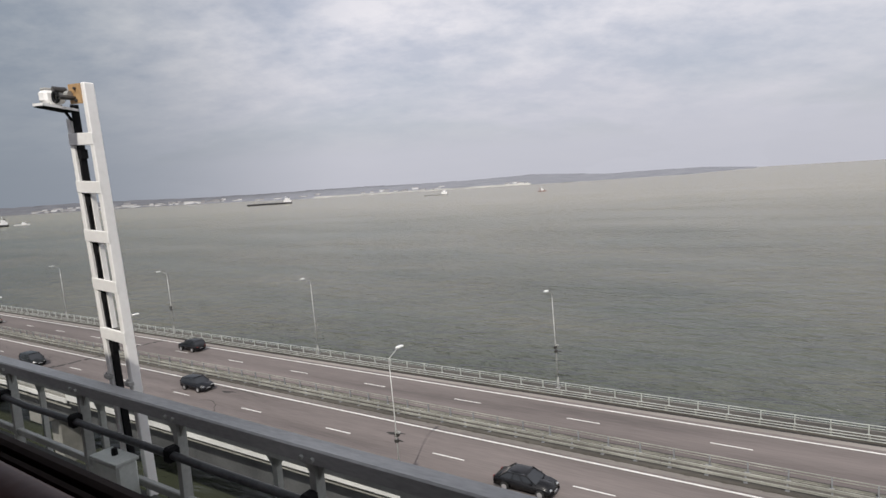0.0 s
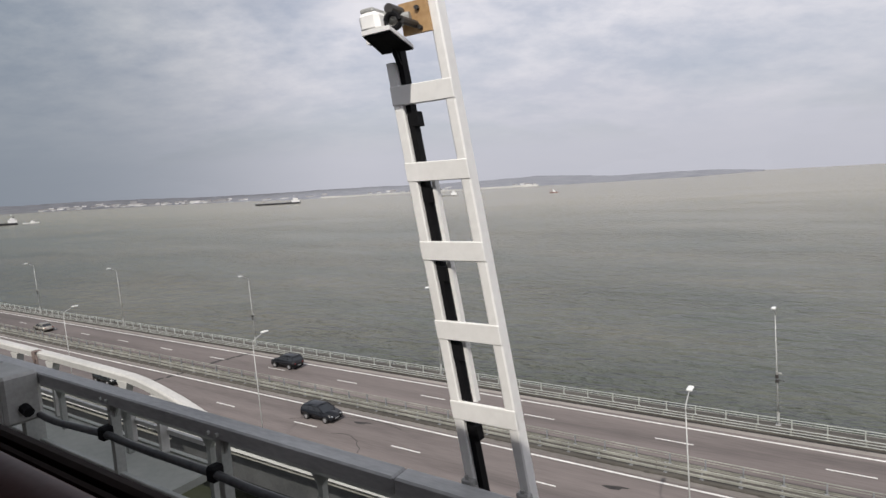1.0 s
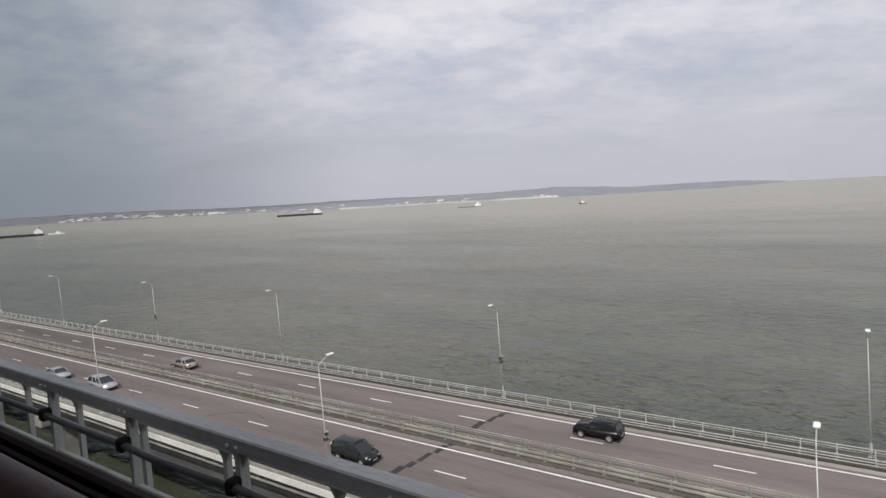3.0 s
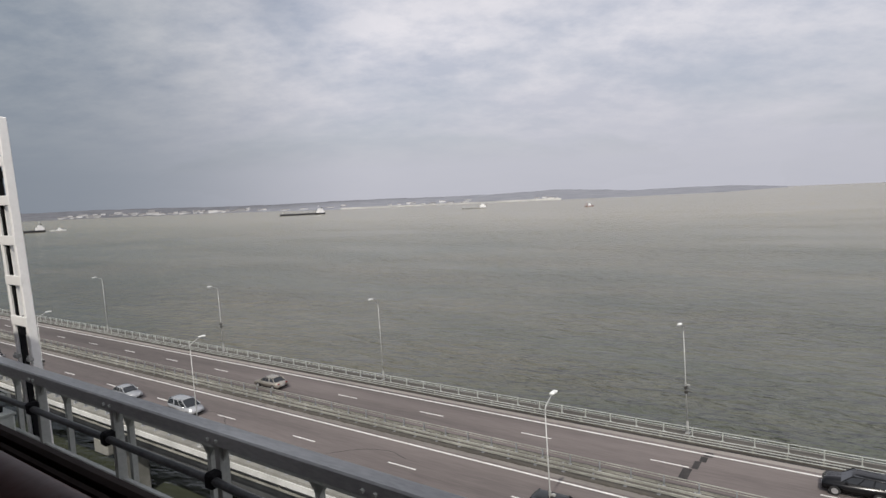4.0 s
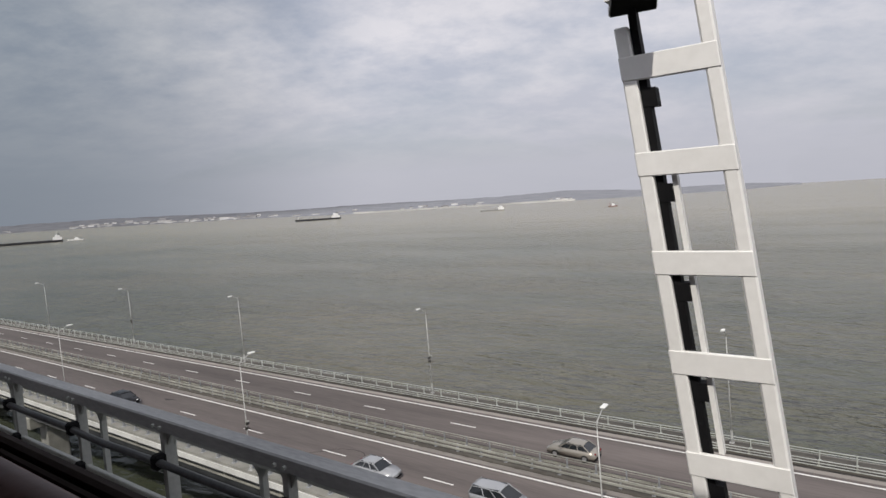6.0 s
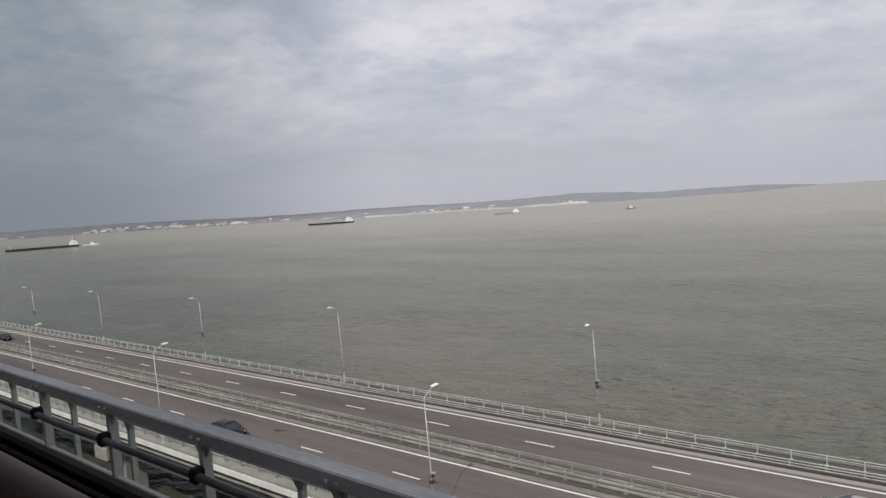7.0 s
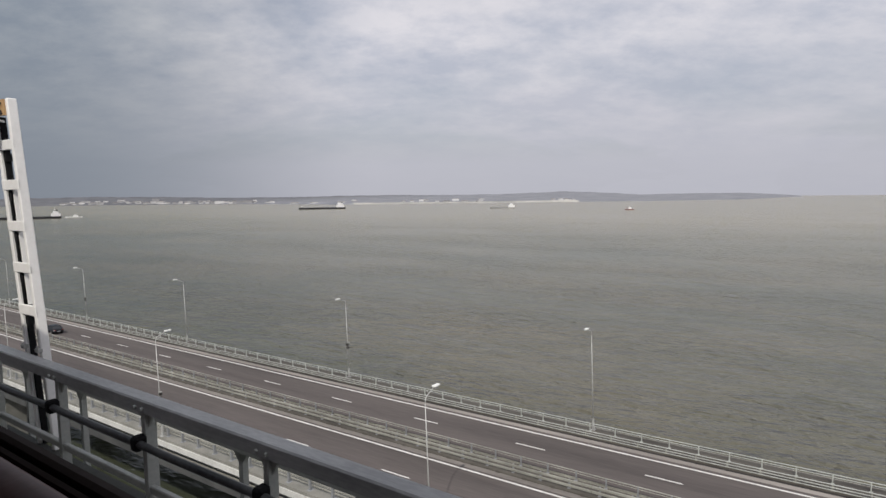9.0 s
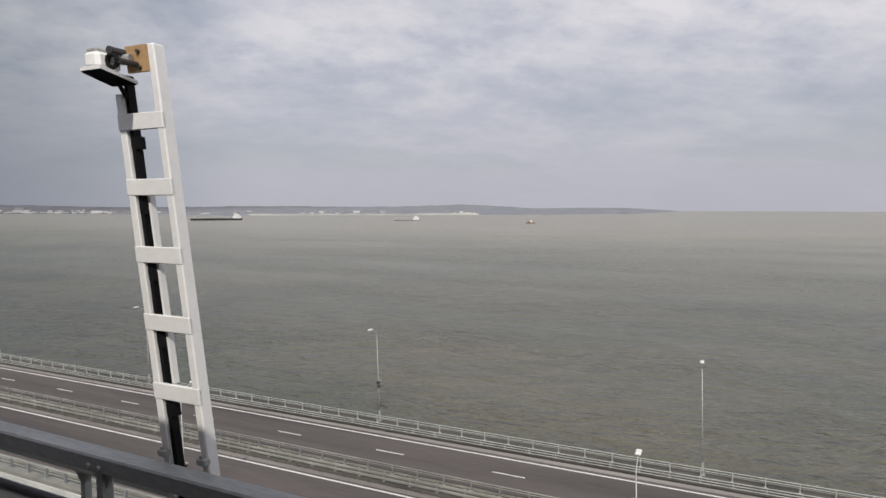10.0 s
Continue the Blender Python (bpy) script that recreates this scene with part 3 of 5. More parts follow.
def build_road():
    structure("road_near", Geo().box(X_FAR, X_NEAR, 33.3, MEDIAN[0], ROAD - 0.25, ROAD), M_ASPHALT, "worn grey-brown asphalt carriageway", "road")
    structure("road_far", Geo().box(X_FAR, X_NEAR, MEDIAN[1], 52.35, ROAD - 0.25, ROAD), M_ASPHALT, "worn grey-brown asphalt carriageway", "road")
    for a, b, nm, m in ((Y_IN + 0.02, 33.3, "verge_near", M_CONCRETE), (52.35, 53.35, "verge_far", M_VERGE), (41.85, MEDIAN[0] - 0.225, "verge_median", M_DUST)):
        structure(nm, Geo().box(X_FAR, X_NEAR, a, b, ROAD - 0.25, ROAD + 0.004), m, "dusty pale hard shoulder of the road", "road")
    structure("median_strip", Geo().box(X_FAR, X_NEAR, *MEDIAN, ROAD - 0.25, ROAD + 0.10), M_MEDIAN, "raised concrete strip between the carriageways", "road")
    kerb = structure("kerb_median", Geo().box(X_FAR, X_NEAR, MEDIAN[0] - 0.22, MEDIAN[0] - 0.003, ROAD - 0.1, ROAD + 0.12), M_MEDIAN, "dark concrete kerb of the central strip", "road")
    foot = Geo().box(-0.20, 0.20, -0.09, 0.0, 0.0, 0.18, 0.02).mesh("anchor_block", M_MEDIAN)
    for k in range(240):
        part("anchor_block", foot, M_MEDIAN, kerb).location = (X_NEAR - 0.6 - 2.5 * k, MEDIAN[0] - 0.221, ROAD)
    # dark strip laid in place of the shade under the guard rail
    structure("gutter", Geo().box(X_FAR, X_NEAR, 53.02, 53.347, ROAD - 0.02, ROAD + 0.008), M_JOINT, "dark strip painted for the shade under the sea-side guard rail", "road")
    structure("pavement", Geo().box(X_FAR, X_NEAR, 53.35, Y_OUT - 0.02, ROAD - 0.25, ROAD + 0.16), M_MEDIAN, "narrow dark concrete service walk on the sea side", "pavement")
    # fascias and girders
    for x0, x1, top, low, dip in ((X_FAR, -74.0, -0.27, -0.80, -1.63), (-74.0, X_NEAR, 0.50, -0.42, -1.02)):
        structure("cornice_near", Geo().box(x0, x1, Y_IN - 0.12, Y_IN + 0.02, ROAD + low, ROAD + top), M_CORNICE, "white fascia along the road deck edge", "bridge")
        g = Geo().box(x0, x1, Y_IN + 0.18, Y_IN + 0.36, ROAD + dip + 0.08, ROAD + dip + 0.2)
        x = x0 + 2.0
        while x < x1:
            g.box(x - 0.06, x + 0.06, Y_IN + 0.36, Y_IN + 1.4, ROAD + dip + 0.05, ROAD + max(dip + 0.2, -1.1))
            x += 8.0
        structure("flange_near", g, M_GALV_DULL, "pale service duct hung under the road deck edge", "bridge")
    structure("cornice_far", Geo().box(X_FAR, X_NEAR, Y_OUT - 0.02, Y_OUT + 0.12, ROAD - 0.85, ROAD + 0.155), M_CONCRETE, "pale concrete fascia along the road deck edge", "bridge")
    structure("girder_road", Geo().prism([(X_FAR, 0), (X_NEAR, 0), (X_NEAR, 0.9), (X_FAR, 0.9)], Y_IN + 1.4, Y_OUT - 1.4).moved(lambda x, y, z: (x, y, ROAD - 1.15 + z)), M_GIRDER, "grey deck slab of the road bridge", "bridge")
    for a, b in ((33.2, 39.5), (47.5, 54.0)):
        structure("girder_box", Geo().box(X_FAR, X_NEAR, a, b, ROAD - 4.6, ROAD - 1.15), M_GIRDER_SHADE, "grey steel box girder of the road bridge, deck shade in its colour", "bridge")


def build_road_pieces():
    """Edge lines, lane dashes and tarred joints, each a piece of its carriageway."""
    far, near = bpy.data.objects["road_far"], bpy.data.objects["road_near"]
    for y, road in ((41.45, near), (34.0, near), (51.75, far)):
        part("edge_line", Geo().box(X_FAR, X_NEAR, y - 0.11, y + 0.11, ROAD, ROAD + 0.008), M_LINE, road)
    dash = Geo().box(-3.03, 0, -0.075, 0.075, 0, 0.008).mesh("lane_dash", M_LINE)
    for x0, y, road in ((-28.46, 48.63, far), (-23.8, 37.58, near)):
        for k in range(-8, 61):
            ob = part("lane_dash", dash, M_LINE, road)
            ob.location = (x0 - 12.0 * k, y, ROAD)
    drain = Geo().box(-0.3, 0.3, -0.08, 0.08, 0, 0.006).mesh("drain_grate", M_JOINT)
    for k in range(-6, 56):
        part("drain_grate", drain, M_JOINT, bpy.data.objects["verge_far"]).location = (-50.06 - 5.97 * k, 53.12, ROAD + 0.004)
    rng = random.Random(2)
    for x in (-88.0, -345.0):
        for y0, y1, road in ((33.6, 42.6, near), (45.0, 52.2, far)):
            bold = abs(x + 88) < 1
            g = Geo()
            shift, skew = ((-1.9, 0.17) if road is near else (-0.8, 0.20)) if bold else (0.0, 0.13)
            y = y0 + (1.2 if bold else 0)
            while y < y1 - 0.4:
                e = min(y + rng.uniform(1.0, 2.2), y1)
                w = rng.uniform(0.16, 0.30) if bold else rng.uniform(0.05, 0.09)
                mid = x + shift + (y - y0) * skew
                g.box(mid - w, mid + w + 0.1, y, e, ROAD, ROAD + 0.006)
                y = e + (rng.uniform(0.02, 0.3) if bold else 0.0)
            part("tar_joint", g, M_JOINT, road)
    # long thin dark lines on the near carriageway
    for x, y0, y1, bend, road in ((-95.2, 34.5, 39.2, -0.8, near), (-64, 37.9, 41.2, 12, near), (-52.5, 35.2, 37.6, -5, near), (-117, 36.2, 39.4, 7, near), (-131, 35.5, 38.0, -6, near), (-160, 36.0, 39.0, 6, near)):
        g = Geo()
        last = None
        for i in range(9):
            p = (x + bend * (i / 8) + rng.uniform(-0.25, 0.25), y0 + (y1 - y0) * math.sin(i / 8 * 2.2), ROAD + 0.004)
            if last:
                g.beam(last, p, 0.06, 0.008)
            last = p
        part("sealed_crack", g, M_JOINT, road)
    for x, y in ((-32.0, 39.3), (-56.4, 40.2), (-188.5, 39.5)):
        pts = [(x + 1.1 * math.cos(a) * (0.7 + 0.3 * math.sin(3 * a)), y + 0.28 * math.sin(a) + 0.2 * math.cos(a)) for a in [i * math.pi / 8 for i in range(16)]]
        n = len(pts)
        g = Geo().add([(p, q, ROAD + 0.001) for p, q in pts] + [(p, q, ROAD + 0.006) for p, q in pts], [tuple(range(n, 2 * n)), tuple(range(n))[::-1]] + [(i, (i + 1) % n, (i + 1) % n + n, i + n) for i in range(n)])
        part("tar_patch", g, M_JOINT, near)


def build_piers():
    pier = thing("road_pier", "pale concrete pier carrying the road bridge", "pier", "piers of the road bridge", (0, 0, 0))
    part("cap", Geo().box(-1.6, 1.6, 33.0, 54.0, ROAD - 6.4, ROAD - 4.6, 0.15), M_CONCRETE, pier)
    for y in (36.7, 50.2):
        part("column", Geo().box(-1.2, 1.2, y - 1.5, y + 1.5, -1.5, ROAD - 6.4, 0.2), M_CONCRETE, pier)
    pier.matrix_basis = pose(-88.0, 0, 0)
    for k in (-2, -1, 1, 2, 3, 4, 5):
        copy_thing(pier, pose(-88.0 - 64.2 * k, 0, 0))


def barrier_section(name, label, group, posts, rails, base, m_rail, m_post, length=20.0, step=2.5):
    """A run of road barrier along x from 0 to length: rails (y, z, depth, height), posts (y, top, width)."""
    b = thing(name, label, "barrier", group)
    for y, z, d, h in rails:
        part("rail", Geo().box(0.0, length - 0.03, y - d / 2, y + d / 2, z - h / 2, z + h / 2, min(d, h) * 0.2), m_rail, b)
    for y, top, w in posts:
        me = Geo().box(-w / 2, w / 2, y - w * 0.7, y + w * 0.7, base, top).box(-w * 1.3, w * 1.3, y - w * 1.5, y + w * 1.5, base, base + 0.03).mesh("post", m_post)
        for i in range(int(length / step)):
            part("post", me, m_post, b).location = (0.6 + i * step, 0, 0)
    return b


def w_beam(length, y, z, side, k=1.0):
    """A corrugated guard rail 0.31 m high, or k times that, along x."""
    prof = [(0, 0), (0.075, 0.05), (0.075, 0.105), (0, 0.155), (0.075, 0.205), (0.075, 0.26), (0, 0.31)]
    ring = [(y + side * a, z + c * k) for a, c in prof] + [(y + side * (a - 0.012), z + c * k) for a, c in reversed(prof)]
    n = len(ring)
    return Geo().add([(x, p, q) for x in (0.0, length) for p, q in ring], [(i, (i + 1) % n, (i + 1) % n + n, i + n) for i in range(n)] + [tuple(range(n))[::-1], tuple(range(n, 2 * n))])


def build_barriers():
    def run(b, y):
        b.matrix_basis = pose(X_NEAR - 20.0, y, ROAD)
        x = X_NEAR - 40.0
        while x > X_FAR:
            copy_thing(b, pose(x, y, ROAD))
            x -= 20.0

    for y, base, beams, top, side, label in ((43.0, 0.10, (0.22, 0.62), 0.0, -1, "weathered double corrugated guard rail on the central strip"),
                                             (44.5, 0.10, (0.11,), 0.90, 1, "weathered guard rail with a raised top bar on the central strip")):
        b = barrier_section("median_barrier", label, "median barriers", [(0.0, max(top, beams[-1] + 0.24), 0.10)],
                            [(0.0, top, 0.10, 0.06), (0.0, top - 0.19, 0.06, 0.05)] if top else [], base, M_GALV_DULL, M_GIRDER)
        for z in beams:
            part("corrugated_rail", w_beam(20.0 - 0.03, side * 0.07, z, side, 0.72), M_GALV_DULL, b)
        run(b, y)
    run(barrier_section("guard_rail", "galvanised guard rail along the sea-side shoulder", "sea-side guard rails",
                        [(0.0, 0.66, 0.11)], [(-0.10, 0.20, 0.06, 0.07), (-0.10, 0.43, 0.06, 0.07), (-0.08, 0.66, 0.10, 0.05)], 0.16, M_GALV, M_GALV_DULL), 53.5)
    run(barrier_section("hand_railing", "pale galvanised hand railing at the deck edge over the sea", "sea-side hand railings",
                        [(0.0, 0.94, 0.09)], [(0.0, 0.96, 0.08, 0.055), (0.0, 0.74, 0.05, 0.05)], 0.16, M_GALV, M_GALV), 54.7)
    run(barrier_section("guard_rail", "galvanised guard rail along the landward road edge", "landward guard rails",
                        [(0.0, 0.90, 0.16)], [(0.12, 0.38, 0.07, 0.13), (0.12, 0.64, 0.07, 0.13), (0.0, 0.92, 0.14, 0.07)], 0.0, M_GALV_DULL, M_GIRDER), 31.75)


def street_lamp(side, device):
    """Lamp mast at the origin; its arm reaches over the road along side * y."""
    lamp = thing("street_lamp", "slim galvanised street lamp" + (" with devices clamped to its pole" if device else " with a white head"), "street lamp", "lamps along the road bridge")
    pole = part("pole", Geo().tube([(0, 0, 0), (0, 0, 9.6)], 0.058, 10, 0.032), M_LAMP_POLE, lamp, "", True)
    part("base_plate", Geo().box(-0.2, 0.2, -0.2, 0.2, 0, 0.06).tube([(0, 0, 0.06), (0, 0, 1.1)], 0.11, 10), M_LAMP_POLE, lamp)
    arm = [(0, 0, 9.5), (0, side * 0.03, 9.80), (0, side * 0.12, 9.93), (0, side * 0.5, 10.10), (0, side * 1.15, 10.38)]
    part("arm", Geo().tube(arm, 0.035, 8), M_LAMP_POLE, lamp, "", True)
    y0, y1 = sorted((side * 1.0, side * 1.68))
    head = Geo().box(-0.16, 0.16, y0, y1, 10.33, 10.47, 0.05)
    part("head", head, M_LAMP_HEAD, lamp, "white lamp head")
    part("diffuser", Geo().box(-0.12, 0.12, y0 + 0.12, y1 - 0.06, 10.315, 10.335), M_GREYBOX, lamp)
    if device:
        part("clamp", Geo().tube([(0, 0, 4.1), (0, 0, 4.7)], 0.09, 10), M_GREYBOX, lamp)
        part("device_box", Geo().box(-0.13, 0.13, side * 0.08 - 0.16, side * 0.08 + 0.16, 4.15, 4.45, 0.03), M_DARKBOX, lamp, "dark control box")
        part("beacon", Geo().box(0.1, 0.36, -0.1, 0.1, 4.45, 4.6, 0.03), M_GREYBOX, lamp, "pale grey detector")
        part("bracket", Geo().beam((0, 0, 3.95), (0.55, 0, 3.90), 0.07, 0.07).box(-0.14, 0.14, -0.14, 0.14, 3.75, 4.0, 0.02), M_DARKBOX, lamp, "dark bracket")
    return lamp


FAR_LAMPS = (-23.45, -57.71, -90.44, -126.48, -159.05, -194.78, -227.4, -263.0, -296.0, -331.5, -364.5, -400.0, -433.0, 11.0)
NEAR_LAMPS = (-25.39, -59.71, -92.7, -128.9, -161.55, -197.35, -229.9, -265.4, -298.4, -333.9, 9.0)


def build_lamps():
    for spots, y, side in ((FAR_LAMPS, 55.2, -1), (NEAR_LAMPS, 31.45, 1)):
        first = {}
        for i, x in enumerate(spots):
            dev = i % 2 == 0
            at = pose(x + (0.55 if side < 0 else 0.0), y, ROAD + (0.16 if side < 0 else 0.0), 0, -1.8, 0)
            if dev in first:
                copy_thing(first[dev], at)
            else:
                first[dev] = street_lamp(side, dev)
                first[dev].matrix_basis = at


# ---------------- cars ----------------
def car(label, colour, at, turn, kind, group="cars on the road"):
    """A car with its nose along +x. kind: the outline of body and cabin."""
    shapes = {
        "sedan": dict(l=4.5, w=1.78, h=1.46, body=[(-2.25, 0.42), (-2.22, 0.86), (-1.75, 0.98), (-1.25, 1.0), (0.85, 0.98), (1.7, 0.86), (2.16, 0.70), (2.25, 0.45), (2.15, 0.24), (-2.15, 0.26)], cab=[(-1.75, 0.97), (-1.05, 1.43), (0.25, 1.46), (1.12, 0.95)]),
        "hatch": dict(l=4.2, w=1.78, h=1.5, body=[(-2.1, 0.42), (-2.1, 0.95), (-1.85, 1.02), (0.95, 1.0), (1.65, 0.88), (2.02, 0.72), (2.1, 0.45), (2.0, 0.24), (-2.0, 0.26)], cab=[(-2.0, 0.99), (-1.6, 1.46), (0.15, 1.5), (1.12, 0.97)]),
        "suv": dict(l=4.35, w=1.85, h=1.68, body=[(-2.17, 0.5), (-2.17, 1.05), (-1.95, 1.12), (0.95, 1.1), (1.85, 1.02), (2.12, 0.85), (2.17, 0.5), (2.05, 0.32), (-2.05, 0.34)], cab=[(-2.0, 1.1), (-1.72, 1.62), (0.2, 1.66), (1.0, 1.08)]),
        "van": dict(l=4.5, w=1.82, h=1.72, body=[(-2.25, 0.42), (-2.25, 1.02), (-2.1, 1.1), (1.2, 1.06), (1.85, 0.92), (2.18, 0.74), (2.25, 0.45), (2.15, 0.24), (-2.15, 0.26)], cab=[(-2.2, 1.07), (-1.9, 1.66), (0.35, 1.7), (1.5, 1.0)]),
    }
    s = shapes[kind]
    c = thing("car", label, "car", group, at, turn)
    w = s["w"] / 2

    def tuck(x, y, z):
        k = 1.0 - 0.10 * max(0.0, abs(x) / (s["l"] / 2) - 0.72) / 0.28 - (0.05 if z < 0.35 else 0.0)
        return (x, y * k, z)

    bm = bmesh.new()
    g = Geo().prism(s["body"], -w, w)
    vs = [bm.verts.new(p) for p in g.v]
    for f in g.f:
        bm.faces.new([vs[i] for i in f])
    bmesh.ops.recalc_face_normals(bm, faces=bm.faces[:])
    bmesh.ops.bevel(bm, geom=bm.edges[:], offset=0.07, segments=2, affect="EDGES")
    for q in bm.verts:
        q.co = tuck(*q.co)
    me = bpy.data.meshes.new("body")
    bm.to_mesh(me)
    bm.free()
    me.materials.append(colour)
    body = part("body", me, colour, c, "", True)
    x0, x1, x2, x3 = [p[0] for p in s["cab"]]
    z0, z1, z2, z3 = [p[1] for p in s["cab"]]
    wi = w * 0.76

    def cabin(k, zcut):
        """The glasshouse, k in from its outline."""
        lo = [(x0 + k, -w * 0.93 + k, z0), (x3 - k, -w * 0.93 + k, z3), (x3 - k, w * 0.93 - k, z3), (x0 + k, w * 0.93 - k, z0)]
        hi = [(x1, -wi, z1 - zcut), (x2, -wi, z2 - zcut), (x2, wi, z2 - zcut), (x1, wi, z1 - zcut)]
        return Geo().add(lo + hi, [(0, 3, 2, 1), (4, 5, 6, 7), (0, 1, 5, 4), (1, 2, 6, 5), (2, 3, 7, 6), (3, 0, 4, 7)])

    part("glazing", cabin(0.0, 0.03), M_GLASS_DARK, c, "dark tinted windows")
    nx, ny = 8, 6
    rv = []
    for i in range(nx + 1):
        for j in range(ny + 1):
            u, v = i / nx, j / ny * 2 - 1
            crown = 0.05 * (1 - (2 * u - 1) ** 2) - 0.07 * v ** 4 - 0.02
            rv.append((x1 - 0.10 + (x2 - x1 + 0.22) * u, v * (wi + 0.03), z1 + (z2 - z1) * u + crown))
    m = len(rv)
    rv += [(x, y, z - 0.05) for x, y, z in rv]
    rf = [(i * (ny + 1) + j, (i + 1) * (ny + 1) + j, (i + 1) * (ny + 1) + j + 1, i * (ny + 1) + j + 1) for i in range(nx) for j in range(ny)]
    rf += [tuple(q + m for q in reversed(f)) for f in rf]
    rim_i = [j for j in range(ny + 1)] + [i * (ny + 1) + ny for i in range(1, nx + 1)] + [nx * (ny + 1) + j for j in range(ny - 1, -1, -1)] + [i * (ny + 1) for i in range(nx - 1, 0, -1)]
    rf += [(a, b, b + m, a + m) for a, b in zip(rim_i, rim_i[1:] + rim_i[:1])]
    part("roof", Geo().add(rv, rf), colour, body, "", True)
    for y in (-1, 1):
        pil = Geo()
        pil.beam((x0 + 0.02, y * w * 0.93, z0), (x1, y * wi, z1), 0.09, 0.05)
        pil.beam((x3 - 0.02, y * w * 0.93, z3), (x2, y * wi, z2), 0.07, 0.05)
        for f in (0.36, 0.66):
            pil.beam((x0 + (x3 - x0) * f, y * w * 0.94, z0), (x1 + (x2 - x1) * f * 1.0, y * (wi + 0.012), z1 - 0.02), 0.06, 0.03)
        part("pillar", pil, colour, body)
        part("mirror", Geo().box(x3 - 0.42, x3 - 0.28, y * (w + 0.08) - 0.08, y * (w + 0.08) + 0.08, z3 + 0.02, z3 + 0.14, 0.03), colour, c)
        part("headlight", Geo().box(s["l"] / 2 - 0.30, s["l"] / 2 - 0.05, y * w * 0.66 - 0.13, y * w * 0.66 + 0.13, 0.62, 0.73, 0.04), M_HEADLIGHT, c)
        part("taillight", Geo().box(-s["l"] / 2 - 0.015, -s["l"] / 2 + 0.15, y * w * 0.70 - 0.11, y * w * 0.70 + 0.11, 0.72, 0.88, 0.03), M_TAILLIGHT, c)
        if kind == "suv":
            part("roof_rack", Geo().tube([(x1 + 0.1, y * wi * 0.9, z1 + 0.01), (x1 + 0.15, y * wi * 0.9, z1 + 0.08), (x2 - 0.1, y * wi * 0.9, z2 + 0.08), (x2 - 0.05, y * wi * 0.9, z2)], 0.025, 6), M_BLACK, c)
    for e, z in ((1, 0.42), (-1, 0.5)):
        part("plate", Geo().box(e * (s["l"] / 2 + 0.005) - 0.015, e * (s["l"] / 2 + 0.005) + 0.015, -0.26, 0.26, z, z + 0.11), M_HEADLIGHT, c)
        part("bumper", Geo().box(e * (s["l"] / 2 - 0.06) - 0.05, e * (s["l"] / 2 - 0.06) + 0.05, -w * 0.86, w * 0.86, 0.27, 0.42, 0.03), M_BLACK, c)
    for x in (-s["l"] * 0.29, s["l"] * 0.31):
        for y in (-1, 1):
            r = 0.35 if kind == "suv" else 0.32
            wh = part("wheel", Geo().tube([(x, y * (w - 0.24), r), (x, y * (w - 0.19), r)], r * 0.5, 10), M_BLACK, c)
            part("tyre", Geo().tube([(x, y * (w - 0.22), r), (x, y * (w - 0.16), r), (x, y * (w - 0.02), r), (x, y * (w + 0.01), r)], r, 18), M_TYRE, wh)
            rim = Geo().tube([(x, y * (w + 0.005), r), (x, y * (w + 0.022), r)], r * 0.62, 14)
            part("rim", rim, M_RIM, wh, "silver alloy rim")
    return c


def build_cars():
    black, ink, dark, silver, champagne, grey = (paint("black_lacquer", (0.006, 0.006, 0.007)), paint("ink_lacquer", (0.007, 0.008, 0.011)), paint("green_black_lacquer", (0.010, 0.012, 0.012)),
                                                 paint("silver_lacquer", (0.50, 0.51, 0.52), 0.5), paint("champagne_lacquer", (0.42, 0.39, 0.34), 0.5), paint("grey_lacquer", (0.34, 0.35, 0.36), 0.5))
    near, far = 0.0, 180.0
    car("glossy black saloon car with silver wheels", black, (-17.6, 35.75, ROAD), near, "sedan")
    car("black five-door hatchback in the inner lane", ink, (-60.9, 39.4, ROAD), near, "hatch")
    car("dark boxy estate car on the grey road", dark, (-94.2, 36.1, ROAD), near, "van")
    car("silver people carrier with dark windows", silver, (-138.8, 36.3, ROAD), near, "van")
    car("pale silver saloon car with dark glass", silver, (-150.6, 35.9, ROAD), near, "sedan")
    car("black hatchback in the outer lane", black, (-192.5, 36.0, ROAD), near, "hatch")
    car("black off-road car with roof rails", black, (-77.3, 49.9, ROAD), far, "suv")
    car("champagne saloon car in the inner lane", champagne, (-137.3, 46.9, ROAD), far, "sedan")
    car("dark saloon car far along the bridge", ink, (-290.0, 46.9, ROAD), far, "sedan")


# ---------------- the railway bridge ----------------
BAYS = (10.95, -5.17, -21.12, -37.0, -52.88, -69.1, -85.77, -101.21, -117.6, -133.7, -149.92, -165.02, -182.0, -197.83, -214.1, -230.2, -246.3)
RX0, RX1 = 24.0, -262.0
# railing panels between joints: (joint, a post on the panel's grid of 1.5 m, slack of its hose)
PANELS = ((13.0, -4.27, 0.01), (2.5, -4.27, 0.01), (-9.7, -13.74, 0.01), (-21.6, -24.73, 0.035), (-29.3, -34.95, 0.03), (-39.1, -44.45, 0.01), (-55.7, -55.02, 0.01), (-70.9, -83.68, 0.01), (-88.9, -92.92, 0.32),
          (-97.3, -101.91, 0.01), (-106.6, -112.84, 0.01), (-126.1, -142.53, 0.01), (-136.3, -142.53, 0.01), (-146.6, -152.07, 0.05), (-156.3, -160.87, 0.10), (-164.3, -170.0, 0.01), (-174.8, -179.6, 0.01),
          (-189.4, -198.39, 0.01), (-206.0, -211.9, 0.01), (-222.0, -227.0, 0.01), (-238.0, -243.0, 0.01), (-254.0, 0, 0))
